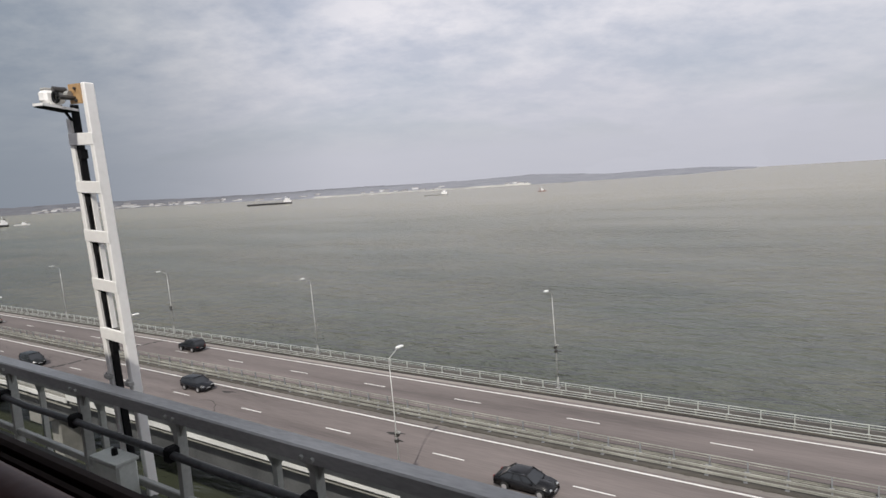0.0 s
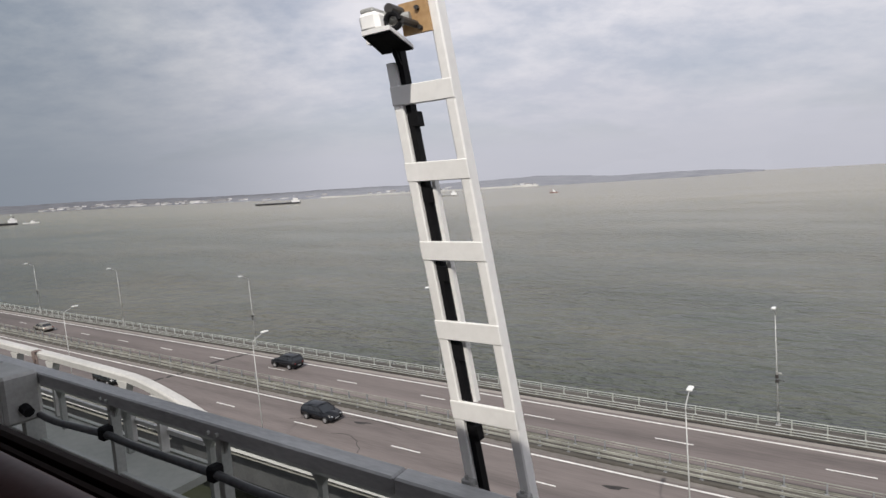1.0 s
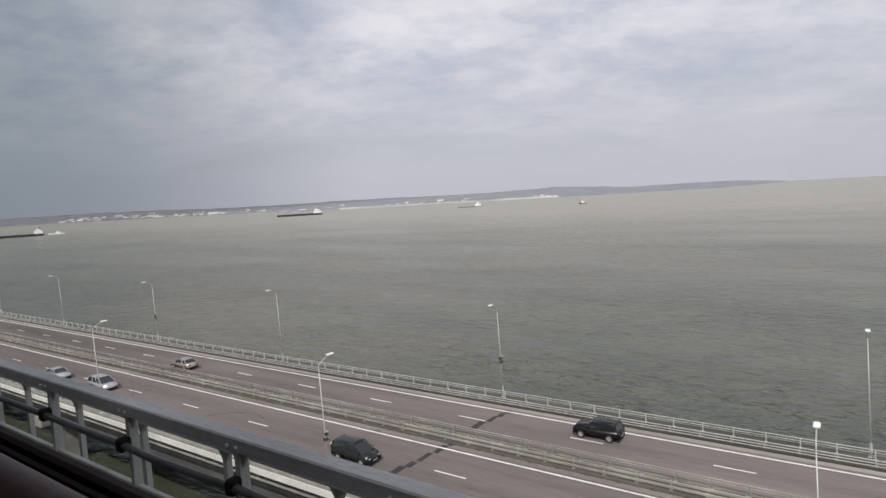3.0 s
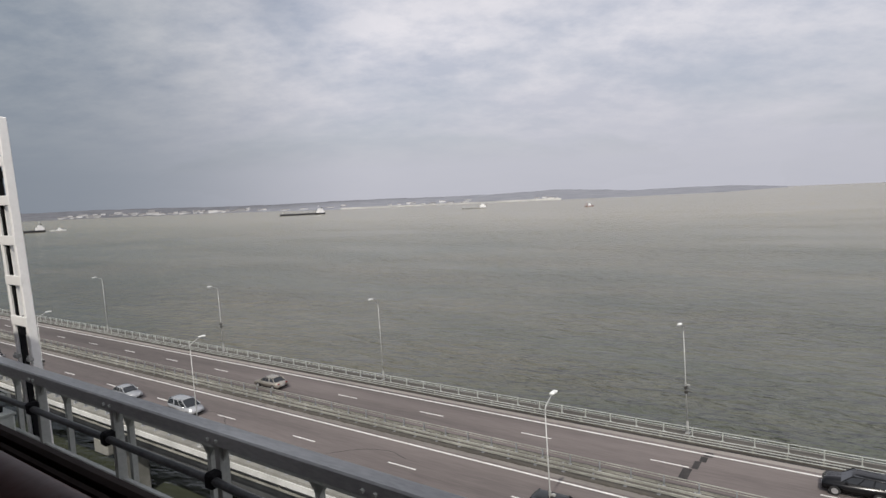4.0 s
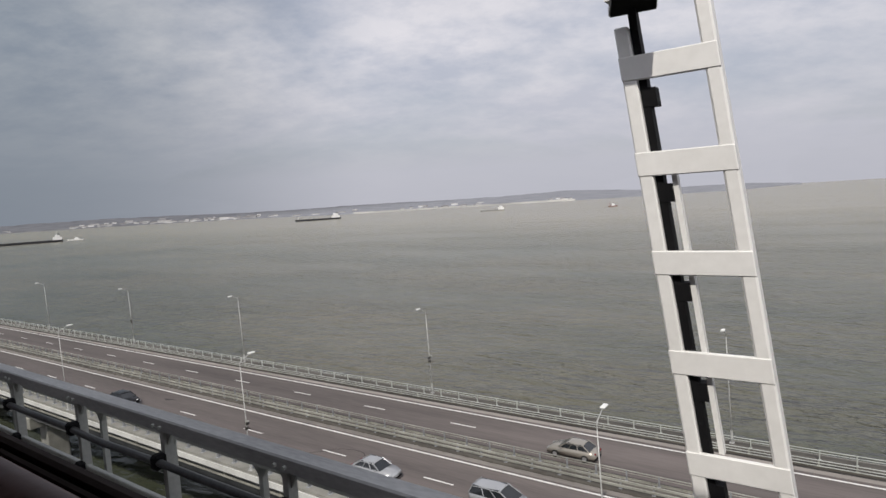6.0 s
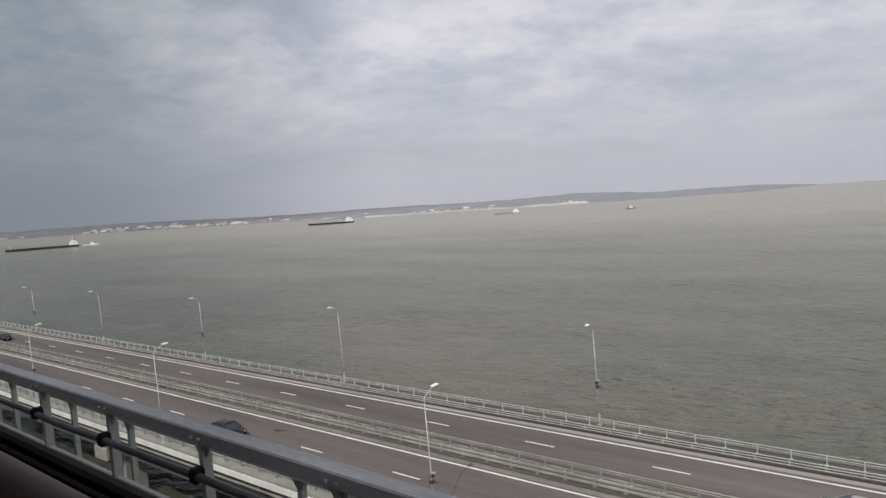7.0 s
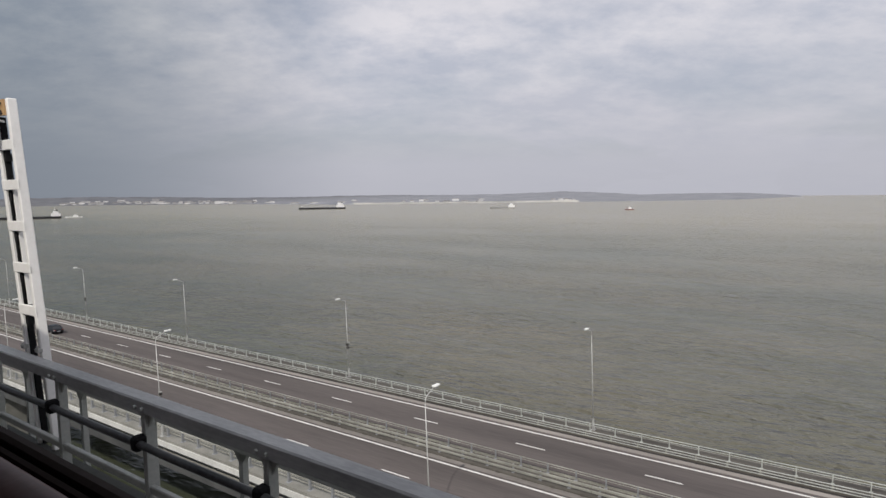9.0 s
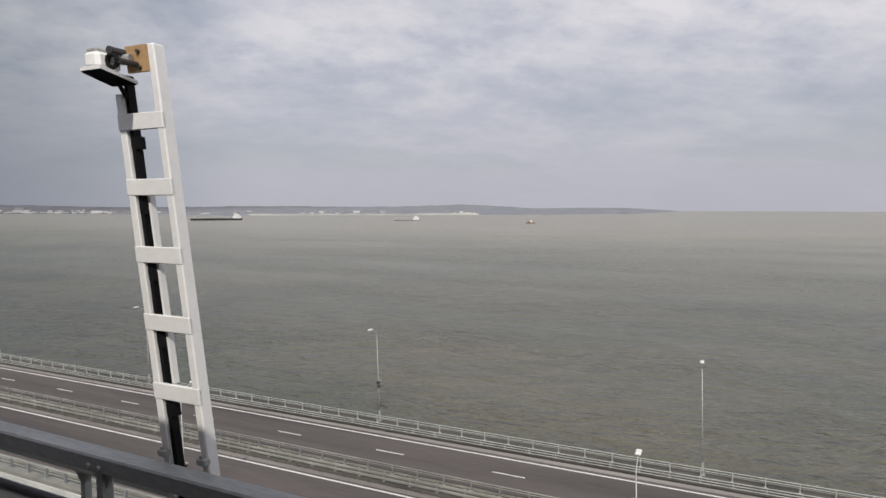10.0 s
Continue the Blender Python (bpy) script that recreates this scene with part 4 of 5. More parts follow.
LEAN = {-21.12: 0.16, -85.77: 0.09, -165.02: 0.21}      # masts sheared to fit the camera's view by another slope than the usual 0.135


def long_bar(y0, y1, z0, z1):
    g = Geo()
    p = [(x, y, z + eye_z(x)) for x in (RX1, RX0) for y in (y0, y1) for z in (z0, z1)]
    return g.add(p, [(0, 1, 3, 2), (4, 6, 7, 5), (0, 4, 5, 1), (2, 3, 7, 6), (0, 2, 6, 4), (1, 5, 7, 3)])


def build_deck():
    structure("deck", long_bar(-7.0, 1.9, -4.3, -3.75), M_BALLAST, "ballasted deck of the railway bridge", "bridge")
    structure("walkway", long_bar(1.9, 2.66, -2.78, -2.66), M_GRATE, "grey steel service walk beside the track", "bridge")
    structure("walkway_kerb", long_bar(1.78, 1.9, -4.3, -2.66), M_GIRDER, "grey upright edge of the track bed", "bridge")
    structure("girder_rail", long_bar(-6.4, 1.6, -7.4, -4.3), M_GIRDER, "deep grey girder of the railway bridge", "bridge")
    for y in (-1.95, -0.43):
        structure("rail_track", long_bar(y - 0.035, y + 0.035, -3.75, -3.58), M_DARKBOX, "steel running rail under the coach", "rail")
    for x in (-28.5, -92.9, -157.2, -221.5):
        pier = thing("rail_pier", "concrete pier under the railway bridge", "pier", "piers of the railway bridge", (x, 0, 0))
        part("column", Geo().box(-1.6, 1.6, -5.6, 0.8, -1.5, eye_z(x) - 9.0, 0.3), M_CONCRETE, pier)
        part("cap", Geo().box(-2.0, 2.0, -6.4, 1.8, eye_z(x) - 9.0, eye_z(x) - 7.38, 0.2), M_CONCRETE, pier)


COACH_LINE = ((-262, -0.05), (-190, -0.05), (-178, -0.02), (-168, -0.09), (-158, -0.06), (-148, 0.0), (-9, 0.0), (-1, -0.07), (24, -0.07))   # side shift of the coach, bent to fit the sill to the camera's view


def coach_bar(y0, y1, z0, z1):
    """A bar of the coach along its slightly bowed line."""
    xs = [RX1 + (RX0 - RX1) * i / 60 for i in range(61)]
    v = []
    for x in xs:
        bow = lerp(COACH_LINE, x)
        v += [(x, y + bow, z + eye_z(x)) for y, z in ((y0, z0), (y1, z0), (y1, z1), (y0, z1))]
    f = [(i * 4 + j, i * 4 + 4 + j, i * 4 + 4 + (j + 1) % 4, i * 4 + (j + 1) % 4) for i in range(60) for j in range(4)]
    return Geo().add(v, f + [(0, 1, 2, 3), (243, 242, 241, 240)])


def coach_run(profile, smooth=False):
    """A moulding of the coach: a profile in y and z drawn out along the coach's line."""
    n, k = 60, len(profile)
    v = []
    for i in range(n + 1):
        x = RX1 + (RX0 - RX1) * i / n
        bow = lerp(COACH_LINE, x)
        v += [(x, y + bow, z + eye_z(x)) for y, z in profile]
    f = [(i * k + j, (i + 1) * k + j, (i + 1) * k + (j + 1) % k, i * k + (j + 1) % k) for i in range(n) for j in range(k)]
    g = Geo().add(v, f + [tuple(range(k)), tuple(range(n * k, (n + 1) * k))[::-1]])
    g.smooth = smooth
    return g


def build_coach():
    """The coach the camera rides past in: sill, roof, floor and far wall, drawn out along the train."""
    structure("wall_outer", coach_bar(0.376, 0.40, -2.6, -0.42), M_COACH, "dark painted side of the railway coach", "coach")
    structure("window_rubber", coach_run(((0.376, -0.42), (0.40, -0.42), (0.40, -0.397), (0.394, -0.390), (0.383, -0.389), (0.376, -0.394))), M_RUBBER, "black rubber seal under the coach window", "coach")
    structure("window_frame", coach_run(((0.352, -0.60), (0.374, -0.60), (0.374, -0.405), (0.369, -0.399), (0.363, -0.402), (0.360, -0.43), (0.352, -0.44))), M_RUBBER, "dark brown inner frame of the coach window", "coach")
    structure("window_sill", coach_run(((0.345, -0.56), (0.345, -0.395), (0.340, -0.383), (0.330, -0.376), (0.318, -0.377), (0.300, -0.384), (0.27, -0.402), (0.23, -0.435), (0.19, -0.475), (0.16, -0.52), (0.15, -0.56)), True), M_SILL, "dark reddish-brown sill under the coach window", "coach")
    structure("wall_inner", coach_bar(0.20, 0.28, -2.3, -0.56), M_LINING, "coach lining under the window", "coach")
    structure("ceiling", coach_bar(-2.75, 0.34, 1.18, 1.28), M_COACH, "coach roof", "coach")
    structure("wall_header", coach_bar(0.27, 0.38, 0.75, 1.18), M_COACH, "coach side over the window", "coach")
    structure("floor", coach_bar(-2.7, 0.30, -2.45, -2.3), M_LINING, "coach floor", "coach")
    structure("wall_back", coach_bar(-2.75, -2.68, -2.45, 1.18), M_LINING, "far wall of the coach", "coach")


def build_railing():
    """Near railing, bay by bay between the masts."""
    post = Geo().box(-0.028, 0.028, 2.47, 2.55, -2.66, -1.78).mesh("post", M_POST)
    gusset = Geo().prism([(-0.10, -1.78), (0.10, -1.78), (0.028, -1.90), (-0.028, -1.90)], 2.495, 2.515).mesh("gusset", M_POST)
    clamp = Geo().box(-0.045, 0.045, 2.37, 2.48, -2.075, -1.95, 0.02).mesh("clamp", M_BLACK)
    low_clamp = Geo().box(-0.045, 0.045, 2.41, 2.49, -2.46, -2.35, 0.02).mesh("lower_clamp", M_BLACK)
    arm = Geo().beam((0, 1.9, -3.44), (0, 3.3, -3.43), 0.06, 0.06).mesh("bracket", M_POST)
    bolt = Geo().tube([(0, 2.42, -1.725), (0, 2.445, -1.725)], 0.016, 6).mesh("bolt", M_POST)
    opost = Geo().box(-0.03, 0.03, 3.26, 3.32, -3.34, -2.36).mesh("post", M_POST)
    ogus = Geo().prism([(-0.11, -2.36), (0.11, -2.36), (0.03, -2.47), (-0.03, -2.47)], 3.26, 3.30).mesh("gusset", M_POST)
    for (xb, anchor, slack), (xa, _, _) in zip(PANELS, PANELS[1:]):
        z0 = eye_z(xa)

        def bar(y0, y1, za, zb, c=0.0):
            return Geo().box(0.004, xb - xa - 0.004, y0, y1, za, zb, c).moved(lambda x, y, z: (x, y, z - 0.00905 * x))

        first = anchor + 1.5 * math.ceil((xa + 0.22 - anchor) / 1.5) - xa
        posts = [first + 1.5 * k for k in range(20) if first + 1.5 * k < xb - xa - 0.2]
        r = thing("bridge_railing", "grey steel railing with a black sleeved pipe on the railway bridge", "railing", "railings of the railway bridge", (xa, 0, z0))
        part("top_rail", bar(2.44, 2.58, -1.77, -1.655, 0.012), M_RAIL_WORN, r)
        double = xb == -164.3      # this panel alone carries a second pipe in place of its bottom rail
        if not double:
            part("bottom_rail", bar(2.48, 2.53, -2.465, -2.395, 0.008), M_POST, r)
        pts, n = [], int((xb - xa) / 0.16)
        for i in range(n + 1):
            x = (xb - xa) * i / n
            ph = ((x - first) / 1.5) % 1.0
            dip = slack * (1.6 if int((x - first) / 1.5 + 5) % 3 == 0 else 0.4) * math.sin(math.pi * ph) ** 0.8 * (1 + 0.25 * math.sin(2 * math.pi * ph))
            pts.append((x, 2.41 - 0.15 * dip, -2.01 - dip - 0.00905 * x))
        part("pipe", Geo().tube(pts, 0.031, 8), M_CABLE, r, "black sleeved pipe", True)
        if double:
            pts = [(x, y + 0.03, z - 0.40 + 0.5 * (-2.01 - 0.00905 * x - z)) for x, y, z in pts]
            part("lower_pipe", Geo().tube(pts, 0.03, 10), M_GIRDER, r, "grey lower pipe", True)
        o = thing("outer_railing", "light grey low outer railing beside the service walk", "railing", "outer railings of the railway bridge", (xa, 0, z0))
        part("top_rail", bar(3.22, 3.34, -2.36, -2.30, 0.01), M_POST, o)
        part("bottom_rail", bar(3.25, 3.33, -3.40, -3.34), M_POST, o)
        for x in posts:
            z = -0.00905 * x
            for nm, me, m in (("post", post, M_POST), ("gusset", gusset, M_POST), ("clamp", clamp, M_BLACK)) + ((("lower_clamp", low_clamp, M_BLACK),) if xb in (-164.3, -106.6) else ()):
                part(nm, me, m, r).location = (x, 0, z)
            for e in (-0.05, 0.05):
                part("bolt", bolt, M_POST, r).location = (x + e, 0, z)
            part("post", opost, M_POST, o).location = (x + 0.16, 0, z)
            part("gusset", ogus, M_POST, o).location = (x + 0.16, 0, z)
            part("bracket", arm, M_POST, o).location = (x + 0.16, 0, z)


def arch_rail(xr, flat, taper, foot, label):
    """A white hand rail that swells up over a pier platform; xr: where its level top begins to fall on the +x side."""
    a = thing("arched_rail", label, "railing", "arched rails at the piers", (xr, 0, eye_z(xr)))
    if flat > 3:
        line = [(foot, -2.42), (foot * 0.72, -2.30), (foot * 0.4, -2.17), (foot * 0.15, -2.095), (0.0, -2.06), (-0.25, -2.04)]
        n, m = 10, 6
        line += [(-0.25 - (flat - 0.25) * i / n, -2.035 + 0.012 * math.sin(math.pi * i / n)) for i in range(1, n + 1)]
        line += [(-flat - taper * i / m, -2.035 - 0.37 * (i / m) ** 1.15) for i in range(1, m + 1)]
    else:
        line = [(1.45, -2.41), (1.05, -2.295), (0.65, -2.195), (0.22, -2.11), (-0.12, -2.058), (-0.42, -2.032), (-0.75, -2.02), (-1.15, -2.025), (-1.76, -2.065), (-2.75, -2.155), (-3.64, -2.22), (-4.4, -2.29)]
    g = Geo()
    w, h = 0.125, 0.085
    ring = []
    for x, z in line:
        z += -0.00905 * x
        ring += [(x, 3.42, z - h), (x, 3.42, z - 0.02), (x, 3.44, z), (x, 3.42 + w - 0.02, z), (x, 3.42 + w, z - 0.02), (x, 3.42 + w, z - h)]
    k = len(line)
    f = [(i * 6 + j, (i + 1) * 6 + j, (i + 1) * 6 + (j + 1) % 6, i * 6 + (j + 1) % 6) for i in range(k - 1) for j in range(6)]
    g.add(ring, f + [tuple(range(6)), tuple(range((k - 1) * 6, k * 6))[::-1]])
    part("hand_rail", g, M_ARCH, a, "arched cream-white hand rail")
    zt = -2.12 if flat > 3 else -2.10
    for x in ((0.27, -0.38, -2.15, -3.20, -4.97, -6.02) if flat > 3 else (-0.62, -1.03)):
        z = -0.00905 * x - (0.07 if x > 0 or x < -5.5 else 0.0)
        part("y_bracket", Geo().prism([(x - 0.11, zt + z), (x + 0.11, zt + z), (x + 0.03, zt - 0.17 + z), (x - 0.03, zt - 0.17 + z)], 3.412, 3.50), M_ARCH, a)
        part("post", Geo().box(x - 0.028, x + 0.028, 3.416, 3.51, -2.86 + z, zt + z - 0.01), M_ARCH, a)
    if flat < 3:
        part("end_plate", Geo().prism([(-2.15, -2.14), (-4.4, -2.30), (-4.4, -2.36), (-2.15, -2.24)], 3.44, 3.52), M_ARCH, a)
    part("mid_rail", Geo().beam((foot * 0.6, 3.51, -2.62), (-flat - taper * 0.5, 3.51, -2.62 + 0.00905 * flat), 0.04, 0.05), M_ARCH, a)
    part("platform", Geo().box(-flat - taper * 0.6, foot * 0.7, 2.67, 3.50, -2.94, -2.86), M_PLATE, a, "grey-green steel platform plate")
    part("edge_beam", Geo().box(-flat - taper * 0.6, foot * 0.7, 3.503, 3.55, -2.98, -2.84), M_PLATE, a)
    for x in (-flat * 0.15, -flat * 0.85):
        part("strut", Geo().beam((x, 3.42, -2.94), (x, 1.58, -4.7), 0.12, 0.12), M_GIRDER, a)
    return a


def build_arches():
    for xr in (-25.95, -90.2, -154.5, -218.7):
        arch_rail(xr, 5.3, 3.4, 1.6, "cream-white arched rail over a pier platform")
        d = thing("utility_bracket", "small rusty clamp with loose wire on an arched rail", "bracket", "clamps on arched rails", (xr - 2.54, 3.41, eye_z(xr) - 2.03))
        part("clamp", Geo().box(-0.045, 0.04, -0.022, 0.0, -0.085, 0.03, 0.01).box(-0.05, 0.05, -0.02, 0.08, 0.020, 0.038, 0.006).box(-0.005, 0.03, -0.026, 0.0, -0.15, -0.075, 0.006), M_RUST, d)
        part("wire", Geo().tube([(0.1, -0.02, 0.0), (0.14, -0.03, -0.14), (0.10, -0.02, -0.28), (0.03, -0.02, -0.2)], 0.012, 5), M_RUST, d)
    arch_rail(-188.1, 1.9, 2.6, 1.4, "short cream-white arched rail with gusset plates")


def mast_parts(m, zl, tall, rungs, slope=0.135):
    """Stiles, rungs and cable duct of a lamp mast, right edge at x = 0 at eye height, sheared along the track to fit
    the camera's view.
    """
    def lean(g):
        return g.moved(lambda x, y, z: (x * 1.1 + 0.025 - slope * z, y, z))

    part("stile", lean(Geo().box(-0.36, -0.305, 2.62, 2.70, -2.69, zl, 0.006)), M_WHITE, m)
    part("stile", lean(Geo().box(-0.055, 0.0, 2.62, 2.71, -2.69, tall, 0.008)), M_WHITE, m)
    part("flange", lean(Geo().box(-0.245, -0.225, 2.66, 2.70, -1.2, 0.1)), M_WHITE, m)
    for z in rungs:
        part("rung", lean(Geo().box(-0.362, 0.0, 2.616, 2.64, z - 0.105, z, 0.004)), M_WHITE, m)
    duct = Geo().box(-0.303, -0.273, 2.645, 2.70, -2.69, zl + 0.12)
    for z in [r - 0.17 for r in rungs]:
        duct.box(-0.303, -0.245, 2.642, 2.70, z - 0.05, z + 0.03)
    part("cable_duct", lean(duct), M_BLACK, m, "black cable duct")
    for x in (-0.335, -0.03):
        part("foot_clamp", lean(Geo().box(x - 0.034, x + 0.034, 2.585, 2.64, -1.67, -1.625, 0.008).tube([(x, 2.60, -1.625), (x, 2.60, -1.605)], 0.011, 6)), M_GREYBOX, m)
    return lean


def floodlight(m, lean, zp, scale=1.0):
    """Plywood mounting plate, bracket and flat floodlight at the head of a mast."""
    part("mounting_plate", lean(Geo().box(-0.205, -0.045, 2.60, 2.618, zp - 0.165, zp)), M_OCHRE, m, "ochre plywood mounting plate")
    for dz in (0.04, 0.14):
        part("bolt", lean(Geo().tube([(-0.10, 2.585, zp - dz), (-0.10, 2.602, zp - dz)], 0.013, 6)), M_DARKBOX, m)
    part("swivel", lean(Geo().box(-0.235, -0.165, 2.48, 2.60, zp - 0.12, zp - 0.04, 0.02).tube([(-0.25, 2.53, zp - 0.09), (-0.13, 2.57, zp - 0.09)], 0.032, 10)), M_GREYBOX, m)
    loop = [(-0.17 + 0.04 * math.cos(a), 2.47, zp - 0.12 + 0.04 * math.sin(a)) for a in [i * 0.6 for i in range(11)]]
    part("knuckle", lean(Geo().tube([(-0.175, 2.46, zp - 0.055), (-0.175, 2.56, zp - 0.055)], 0.026, 10).tube([(-0.125, 2.47, zp - 0.12), (-0.125, 2.60, zp - 0.12)], 0.02, 8)), M_DARKBOX, m, "dark swivel joint")
    part("cable", lean(Geo().tube(loop, 0.014, 6).tube([(-0.25, 2.52, zp - 0.15), (-0.28, 2.63, zp - 0.3)], 0.014, 6)), M_BLACK, m)
    head = part("floodlight", lean(Geo().box(-0.335, -0.215, 2.41, 2.58, zp - 0.165, zp - 0.06, 0.022)), M_WHITE, m, "white floodlight housing")
    part("cooling_fin", lean(Geo().box(-0.325, -0.245, 2.43, 2.57, zp - 0.062, zp - 0.035, 0.008)), M_GREYBOX, head)
    top = [Vector(p) for p in ((-0.265, 2.33, zp - 0.20), (-0.37, 2.62, zp - 0.225), (-0.19, 2.65, zp - 0.225), (-0.105, 2.33, zp - 0.20))]
    quad = [(0, 1, 2, 3), (7, 6, 5, 4), (0, 4, 5, 1), (1, 5, 6, 2), (2, 6, 7, 3), (3, 7, 4, 0)]
    part("reflector", lean(Geo().add(top + [p + Vector((0, 0, 0.022)) for p in top], quad)), M_WHITE, head)
    mid = sum(top, Vector()) / 4
    glass = [mid + (p - mid) * 0.95 - Vector((0, 0, 0.008)) for p in top]
    part("lens", lean(Geo().add(glass + [p + Vector((0, 0, 0.006)) for p in glass], quad)), M_LENS, head, "dark lamp glass")
    for x in (-0.32, -0.23):
        part("yoke", lean(Geo().box(x - 0.012, x + 0.012, 2.45, 2.53, zp - 0.21, zp - 0.15)), M_WHITE, head)


RUNGS = (0.53, 0.115, -0.315, -0.75, -1.195)


def build_masts():
    m = thing("lamp_mast", "white ladder-like lamp mast with a floodlight and black cable duct", "mast", "lamp masts on the railway bridge")
    lean = mast_parts(m, 0.66, 0.95, RUNGS)
    floodlight(m, lean, 0.94)
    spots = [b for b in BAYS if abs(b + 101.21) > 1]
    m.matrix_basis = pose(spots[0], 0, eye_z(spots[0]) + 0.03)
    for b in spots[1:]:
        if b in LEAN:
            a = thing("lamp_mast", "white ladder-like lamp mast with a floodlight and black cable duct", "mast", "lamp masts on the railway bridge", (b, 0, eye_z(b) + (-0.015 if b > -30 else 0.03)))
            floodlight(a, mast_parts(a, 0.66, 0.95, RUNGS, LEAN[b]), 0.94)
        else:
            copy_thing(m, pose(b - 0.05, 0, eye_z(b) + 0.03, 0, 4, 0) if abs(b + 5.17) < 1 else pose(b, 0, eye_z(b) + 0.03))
    # the taller mast with a surveillance dome
    x = -101.21
    m = thing("lamp_mast", "tall white mast with floodlight, junction box and dome", "mast", "lamp masts on the railway bridge", (x, 0, eye_z(x)))
    lean = mast_parts(m, 1.7, 1.85, (0.115, -0.315, -0.75, -1.195))
    floodlight(m, lean, 0.94)
    part("junction_box", lean(Geo().box(-0.33, -0.19, 2.46, 2.56, 0.40, 0.53, 0.015).box(-0.185, -0.03, 2.46, 2.56, 0.40, 0.54, 0.015)), M_WHITE, m, "cream junction boxes")
    cab = Geo()
    for a, b, c in ((-0.30, -0.26, 0.02), (-0.24, -0.16, 0.03), (-0.20, -0.05, -0.25), (-0.12, -0.06, -0.45)):
        cab.tube([(a, 2.58, 0.48), (a + 0.02, 2.57, 0.3), ((a + b) / 2 + 0.03, 2.64, 0.18 + c / 3), (b, 2.672, c)], 0.016, 6)
    cab.tube([(-0.26, 2.60, 0.95), (-0.25, 2.60, 0.6), (-0.24, 2.60, 0.42)], 0.045, 10)
    cab.tube([(-0.24, 2.59, 0.42), (-0.21, 2.585, 0.30), (-0.22, 2.62, 0.16), (-0.25, 2.68, 0.02)], 0.055, 10, 0.03)
    cab.tube([(-0.20, 2.60, 0.34), (-0.16, 2.60, 0.24), (-0.12, 2.61, 0.215), (-0.08, 2.62, 0.23), (-0.07, 2.62, 0.28)], 0.022, 8)
    cab.tube([(-0.20, 2.585, 1.12), (-0.10, 2.58, 0.98), (-0.07, 2.60, 0.92)], 0.02, 6)
    part("cable", lean(cab), M_BLACK, m, "hanging black cables")
    part("bracket", lean(Geo().beam((-0.15, 2.60, 1.22), (-0.02, 2.16, 1.22), 0.07, 0.07).box(-0.30, -0.04, 2.50, 2.62, 1.10, 1.45, 0.03)), M_WHITE, m)
    dome_at = (-0.15, 2.10, 1.24)
    hood, ball = Geo(), Geo()
    for g, prof in ((hood, ((0.02, 0.10), (0.08, 0.095), (0.12, 0.06), (0.135, 0.0), (0.135, -0.04), (0.125, -0.045))), (ball, ((0.12, -0.04), (0.118, -0.10), (0.10, -0.155), (0.06, -0.195), (0.01, -0.21)))):
        seg = 20
        v = [(dome_at[0] + r * math.cos(2 * math.pi * k / seg), dome_at[1] + r * math.sin(2 * math.pi * k / seg), dome_at[2] - 0.1 + z) for r, z in prof for k in range(seg)]
        n = len(prof)
        g.add(v, [(i * seg + k, i * seg + (k + 1) % seg, (i + 1) * seg + (k + 1) % seg, (i + 1) * seg + k) for i in range(n - 1) for k in range(seg)] + [tuple(range(seg)), tuple(range((n - 1) * seg, n * seg))])
    dome = part("dome_hood", hood, M_WHITE, m, "white dome hood", True)
    part("dome_lens", ball, M_GLASS_DARK, dome, "black glossy dome", True)


def text_mesh(body, size, m, name):
    """Flat raised characters from the built-in font, facing -y."""
    cu = bpy.data.curves.new(name, "FONT")
    cu.offset = 0.006 * size / 0.2
    cu.body, cu.size, cu.extrude, cu.align_x, cu.align_y = body, size, 0.002, "CENTER", "CENTER"
    ob = bpy.data.objects.new(name, cu)
    scene.collection.objects.link(ob)
    dg = bpy.context.evaluated_depsgraph_get()
    dg.update()
    me = bpy.data.meshes.new_from_object(ob.evaluated_get(dg))
    bpy.data.objects.remove(ob)
    me.materials.clear()
    me.materials.append(m)
    return me


def rounded(w, h, r):
    pts = []
    for cx, cy, a0 in ((w / 2 - r, h / 2 - r, 0), (-w / 2 + r, h / 2 - r, 90), (-w / 2 + r, -h / 2 + r, 180), (w / 2 - r, -h / 2 + r, 270)):
        pts += [(cx + r * math.cos(radians(a0 + k * 22.5)), cy + r * math.sin(radians(a0 + k * 22.5))) for k in range(5)]
    return pts


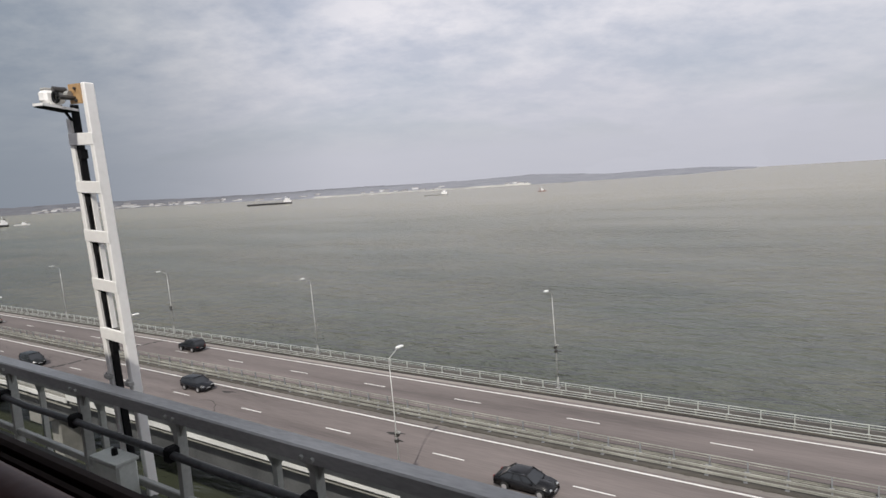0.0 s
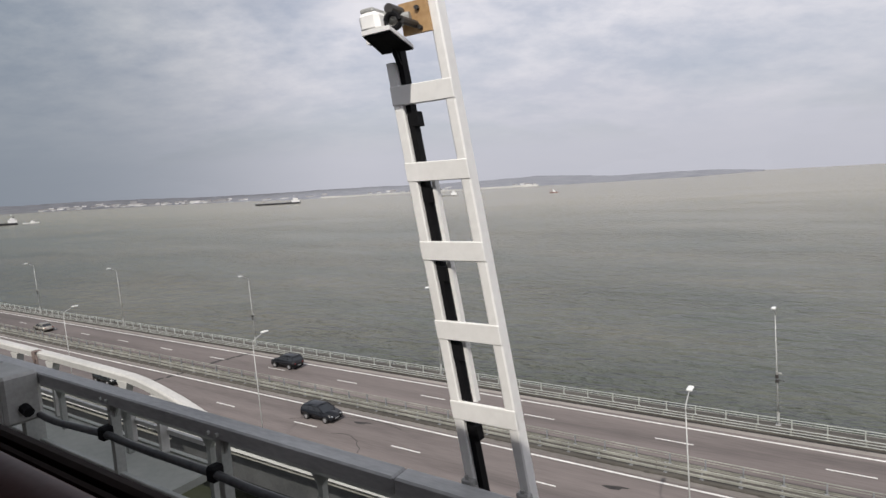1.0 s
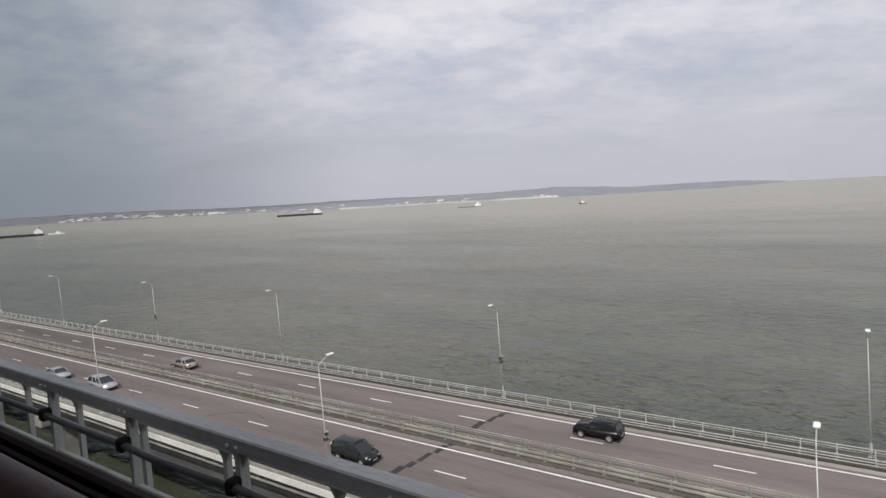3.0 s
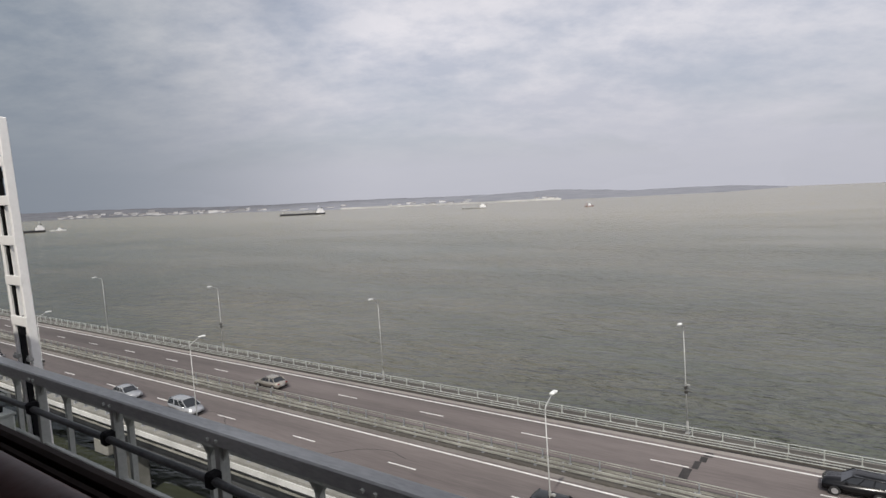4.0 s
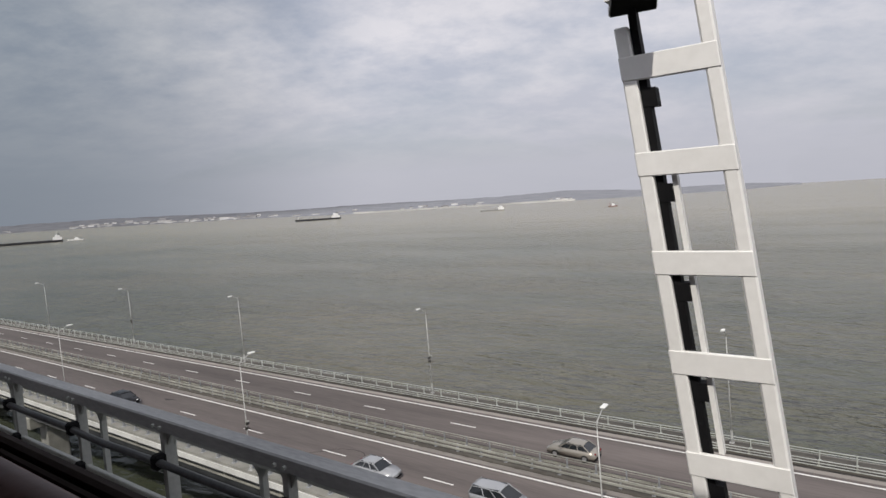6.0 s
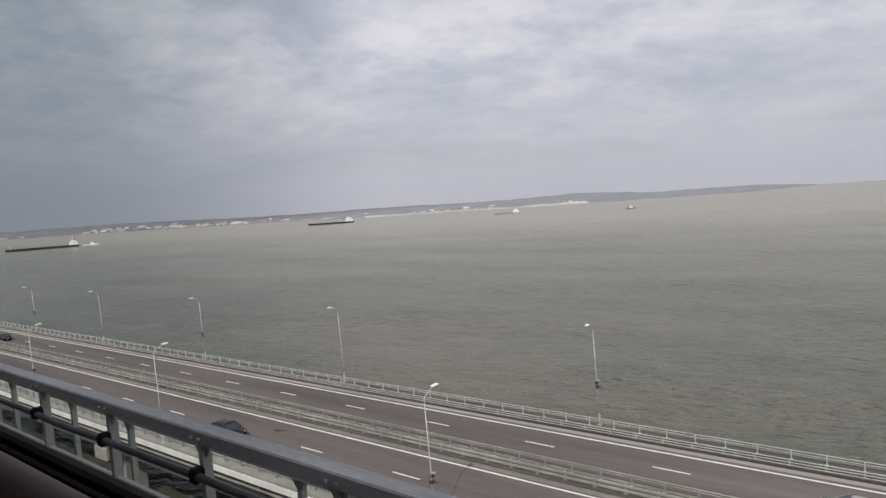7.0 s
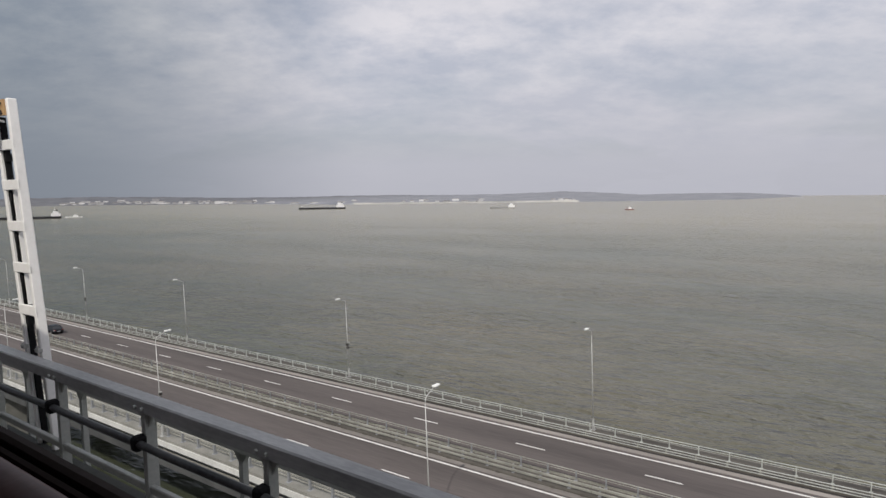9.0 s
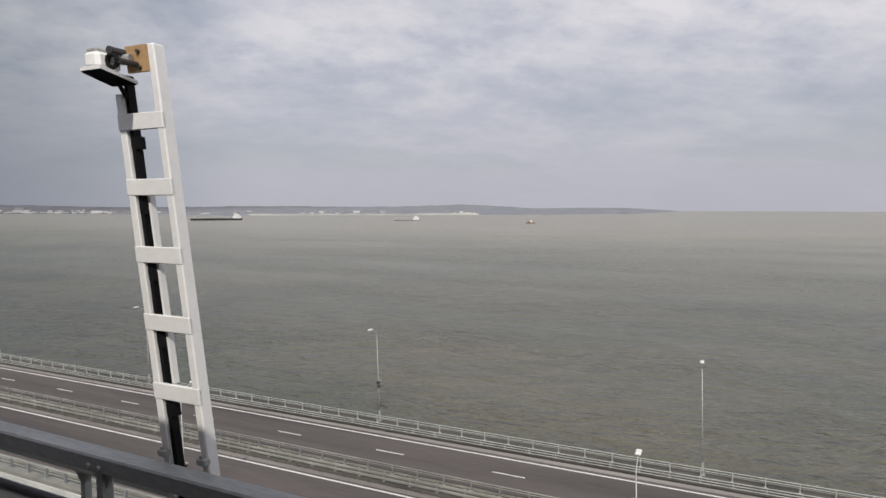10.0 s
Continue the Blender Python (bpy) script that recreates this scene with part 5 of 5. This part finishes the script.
def build_signs():
    # speed board
    x = -150.02
    s = thing("speed_sign", "white square board with black figures 150 on a white post", "sign", "", (x, 2.34, eye_z(x)))

    def lean(g):
        return g.moved(lambda a, b, c: (a - 0.075 * (c + 0.6), b, c))

    ca, sa = math.cos(radians(68)), math.sin(radians(68))

    def faced(g):
        return g.moved(lambda a, b, c: (a * ca - b * sa, a * sa + b * ca, c))

    part("board", faced(Geo().prism([(a, b - 0.37) for a, b in rounded(0.30, 0.31, 0.03)], -0.006, 0.006)), M_WHITE, s)
    fig = part("number", text_mesh("150", 0.19, M_NUMBER, "number"), M_NUMBER, s, "black number 150")
    fig.matrix_basis = Matrix.Rotation(radians(68), 4, "Z") @ Matrix.Translation((0.0, -0.009, -0.37)) @ Matrix.Rotation(radians(90), 4, "X") @ Matrix.Diagonal((0.78, 1.22, 1, 1))
    part("post", lean(Geo().box(-0.345, -0.255, 0.13, 0.23, -1.655, -0.42, 0.006)), M_WHITE, s)
    part("bracket", lean(Geo().beam((-0.29, 0.16, -0.46), (-0.02, 0.014, -0.43), 0.05, 0.04)), M_POST, s)
    # distance marker
    x = -49.2
    k = thing("distance_marker", "small black-capped white marker post with figure 9", "sign", "", (x, 1.84, eye_z(x)))
    def turned(g):
        return g.moved(lambda a, b, c: (-b, a, c))

    part("board", turned(Geo().prism([(-0.055, -1.05), (0.055, -1.05), (0.055, -0.85), (-0.055, -0.85)], -0.004, 0.004)), M_WHITE, k)
    part("cap", turned(Geo().prism([(-0.06, -0.85), (0.06, -0.85), (0.0, -0.815)], -0.006, 0.006)), M_NUMBER, k)
    part("foot", turned(Geo().prism([(-0.055, -1.17), (0.055, -1.17), (0.055, -1.05), (-0.055, -1.05)], -0.0045, 0.0045)), M_NUMBER, k, "black lower band")
    part("post", Geo().box(-0.014, -0.005, -0.010, 0.010, -4.2, -0.87), M_WHITE, k)
    nine = part("figure", text_mesh("9", 0.17, M_NUMBER, "figure"), M_NUMBER, k, "black figure 9")
    nine.matrix_basis = Matrix.Translation((0.007, 0, -0.95)) @ Matrix.Rotation(radians(90), 4, "Z") @ Matrix.Rotation(radians(90), 4, "X")
    # equipment pole with two boxes
    x = -107.66
    p = thing("equipment_pole", "grey pole carrying two dark instrument boxes with cables", "pole", "", (x, 2.30, eye_z(x)))

    def lean2(g):
        return g.moved(lambda a, b, c: (a - 0.262 * (c + 0.28) - 0.013, b - 0.08, c + 0.012))

    part("pole", lean2(Geo().tube([(0, 0, -2.75), (0, 0, -0.90), (0, 0, -0.30)], 0.042, 14, 0.034)), M_GREYBOX, p, "", True)
    part("cap", lean2(Geo().tube([(0, 0, -0.298), (0, 0, -0.292)], 0.042, 14)), M_GREYBOX, p, "pale grey cap plate")
    part("cap_seal", lean2(Geo().tube([(0, 0, -0.305), (0, 0, -0.299)], 0.041, 14)), M_BLACK, p)
    for z in (-0.45, -1.14):
        b = part("instrument_box", lean2(Geo().box(-0.098, 0.042, -0.10, -0.038, z - 0.170, z - 0.008, 0.008)), M_RUSTBOX, p, "dark rust-streaked instrument box")
        part("lid", lean2(Geo().box(-0.104, 0.044, -0.106, -0.034, z - 0.007, z + 0.004, 0.003)), M_GREYBOX, b, "pale grey lid")
        for dz, r in ((0.0, 0.017), (-0.125, 0.02)):
            part("bolt", lean2(Geo().tube([(0.035, -0.055, z + dz), (0.068, -0.055, z + dz)], r * 0.7, 8).tube([(0.066, -0.055, z + dz), (0.084, -0.055, z + dz)], r, 8)), M_BLACK, p)
            part("collar", lean2(Geo().tube([(0, 0, z + dz - 0.015), (0, 0, z + dz + 0.015)], 0.048, 12)), M_DARKBOX, p)
    part("cable_sleeve", lean2(Geo().tube([(-0.004, -0.055, -0.622), (-0.012, -0.057, -0.70), (-0.028, -0.055, -0.78), (-0.022, -0.050, -0.85)], 0.036, 12, 0.018)), M_BLACK, p, "black cable sleeve", True)
    part("cable", lean2(Geo().tube([(-0.030, -0.050, -0.84), (-0.004, -0.052, -0.872), (0.002, -0.050, -0.90), (-0.034, -0.046, -0.96), (-0.044, -0.045, -1.10)], 0.014, 8)), M_BLACK, p)
    part("gland", lean2(Geo().tube([(0.004, -0.046, -0.875), (0.026, -0.05, -0.868)], 0.018, 10)), M_GREYBOX, p)
    part("band", lean2(Geo().tube([(0, 0, -0.925), (0, 0, -0.905)], 0.045, 14)), M_BLACK, p, "black pole band")
    part("flange", lean2(Geo().tube([(0, 0, -1.10), (0, 0, -1.075)], 0.075, 14)), M_BLACK, p)
    part("base_box", lean2(Geo().box(-0.16, 0.10, -0.14, 0.05, -2.1, -1.62, 0.02)), M_GREYBOX, p)
    # cabinets and boxes on the railing
    c = thing("equipment_cabinet", "square grey enamel cabinet on the railing with a cable gland", "cabinet", "", (-26.25, 2.28, eye_z(-26.25)))
    part("body", Geo().box(-0.34, 0.34, -0.16, 0.16, -2.1, -1.62, 0.03), M_GREYBOX, c)
    part("door", Geo().box(-0.30, 0.30, -0.175, -0.16, -2.06, -1.68, 0.005), M_GREYBOX, c)
    part("gland", Geo().tube([(0.34, 0, -1.95), (0.44, 0, -1.98)], 0.05, 8), M_BLACK, c)
    part("support", Geo().box(-0.05, 0.05, 0.1, 0.2, -2.7, -2.1), M_POST, c)
    for x, w in ((-5.05, 0.40), (-69.5, 0.40), (-133.8, 0.40), (-85.9, 0.3), (-182.6, 0.3)):
        j = thing("junction_box", "grey-green junction box on the service walk with black gland", "box", "junction boxes by the railing", (x, 2.40, eye_z(x)))
        part("body", Geo().box(-w / 2, w / 2, -0.12, 0.06, -2.66, -2.2, 0.02), M_PALEBOX, j)
        part("lid", Geo().box(-w / 2 - 0.01, w / 2 + 0.01, -0.13, 0.07, -2.2, -2.17, 0.005), M_PALEBOX, j)
        part("gland", Geo().tube([(0, -0.02, -2.17), (0, -0.02, -2.11)], 0.025, 8), M_BLACK, j)
        part("pipe_stub", Geo().tube([(w / 2, -0.03, -2.5), (w / 2 + 0.12, -0.03, -2.5)], 0.05, 10), M_DARKBOX, j)


build_sea()
build_shore()
build_road()
build_deck()
build_coach()
build_piers()
build_masts()
build_arches()
build_signs()
build_cars()
build_lamps()
build_ships()
build_town()
build_railing()
build_barriers()
build_road_pieces()
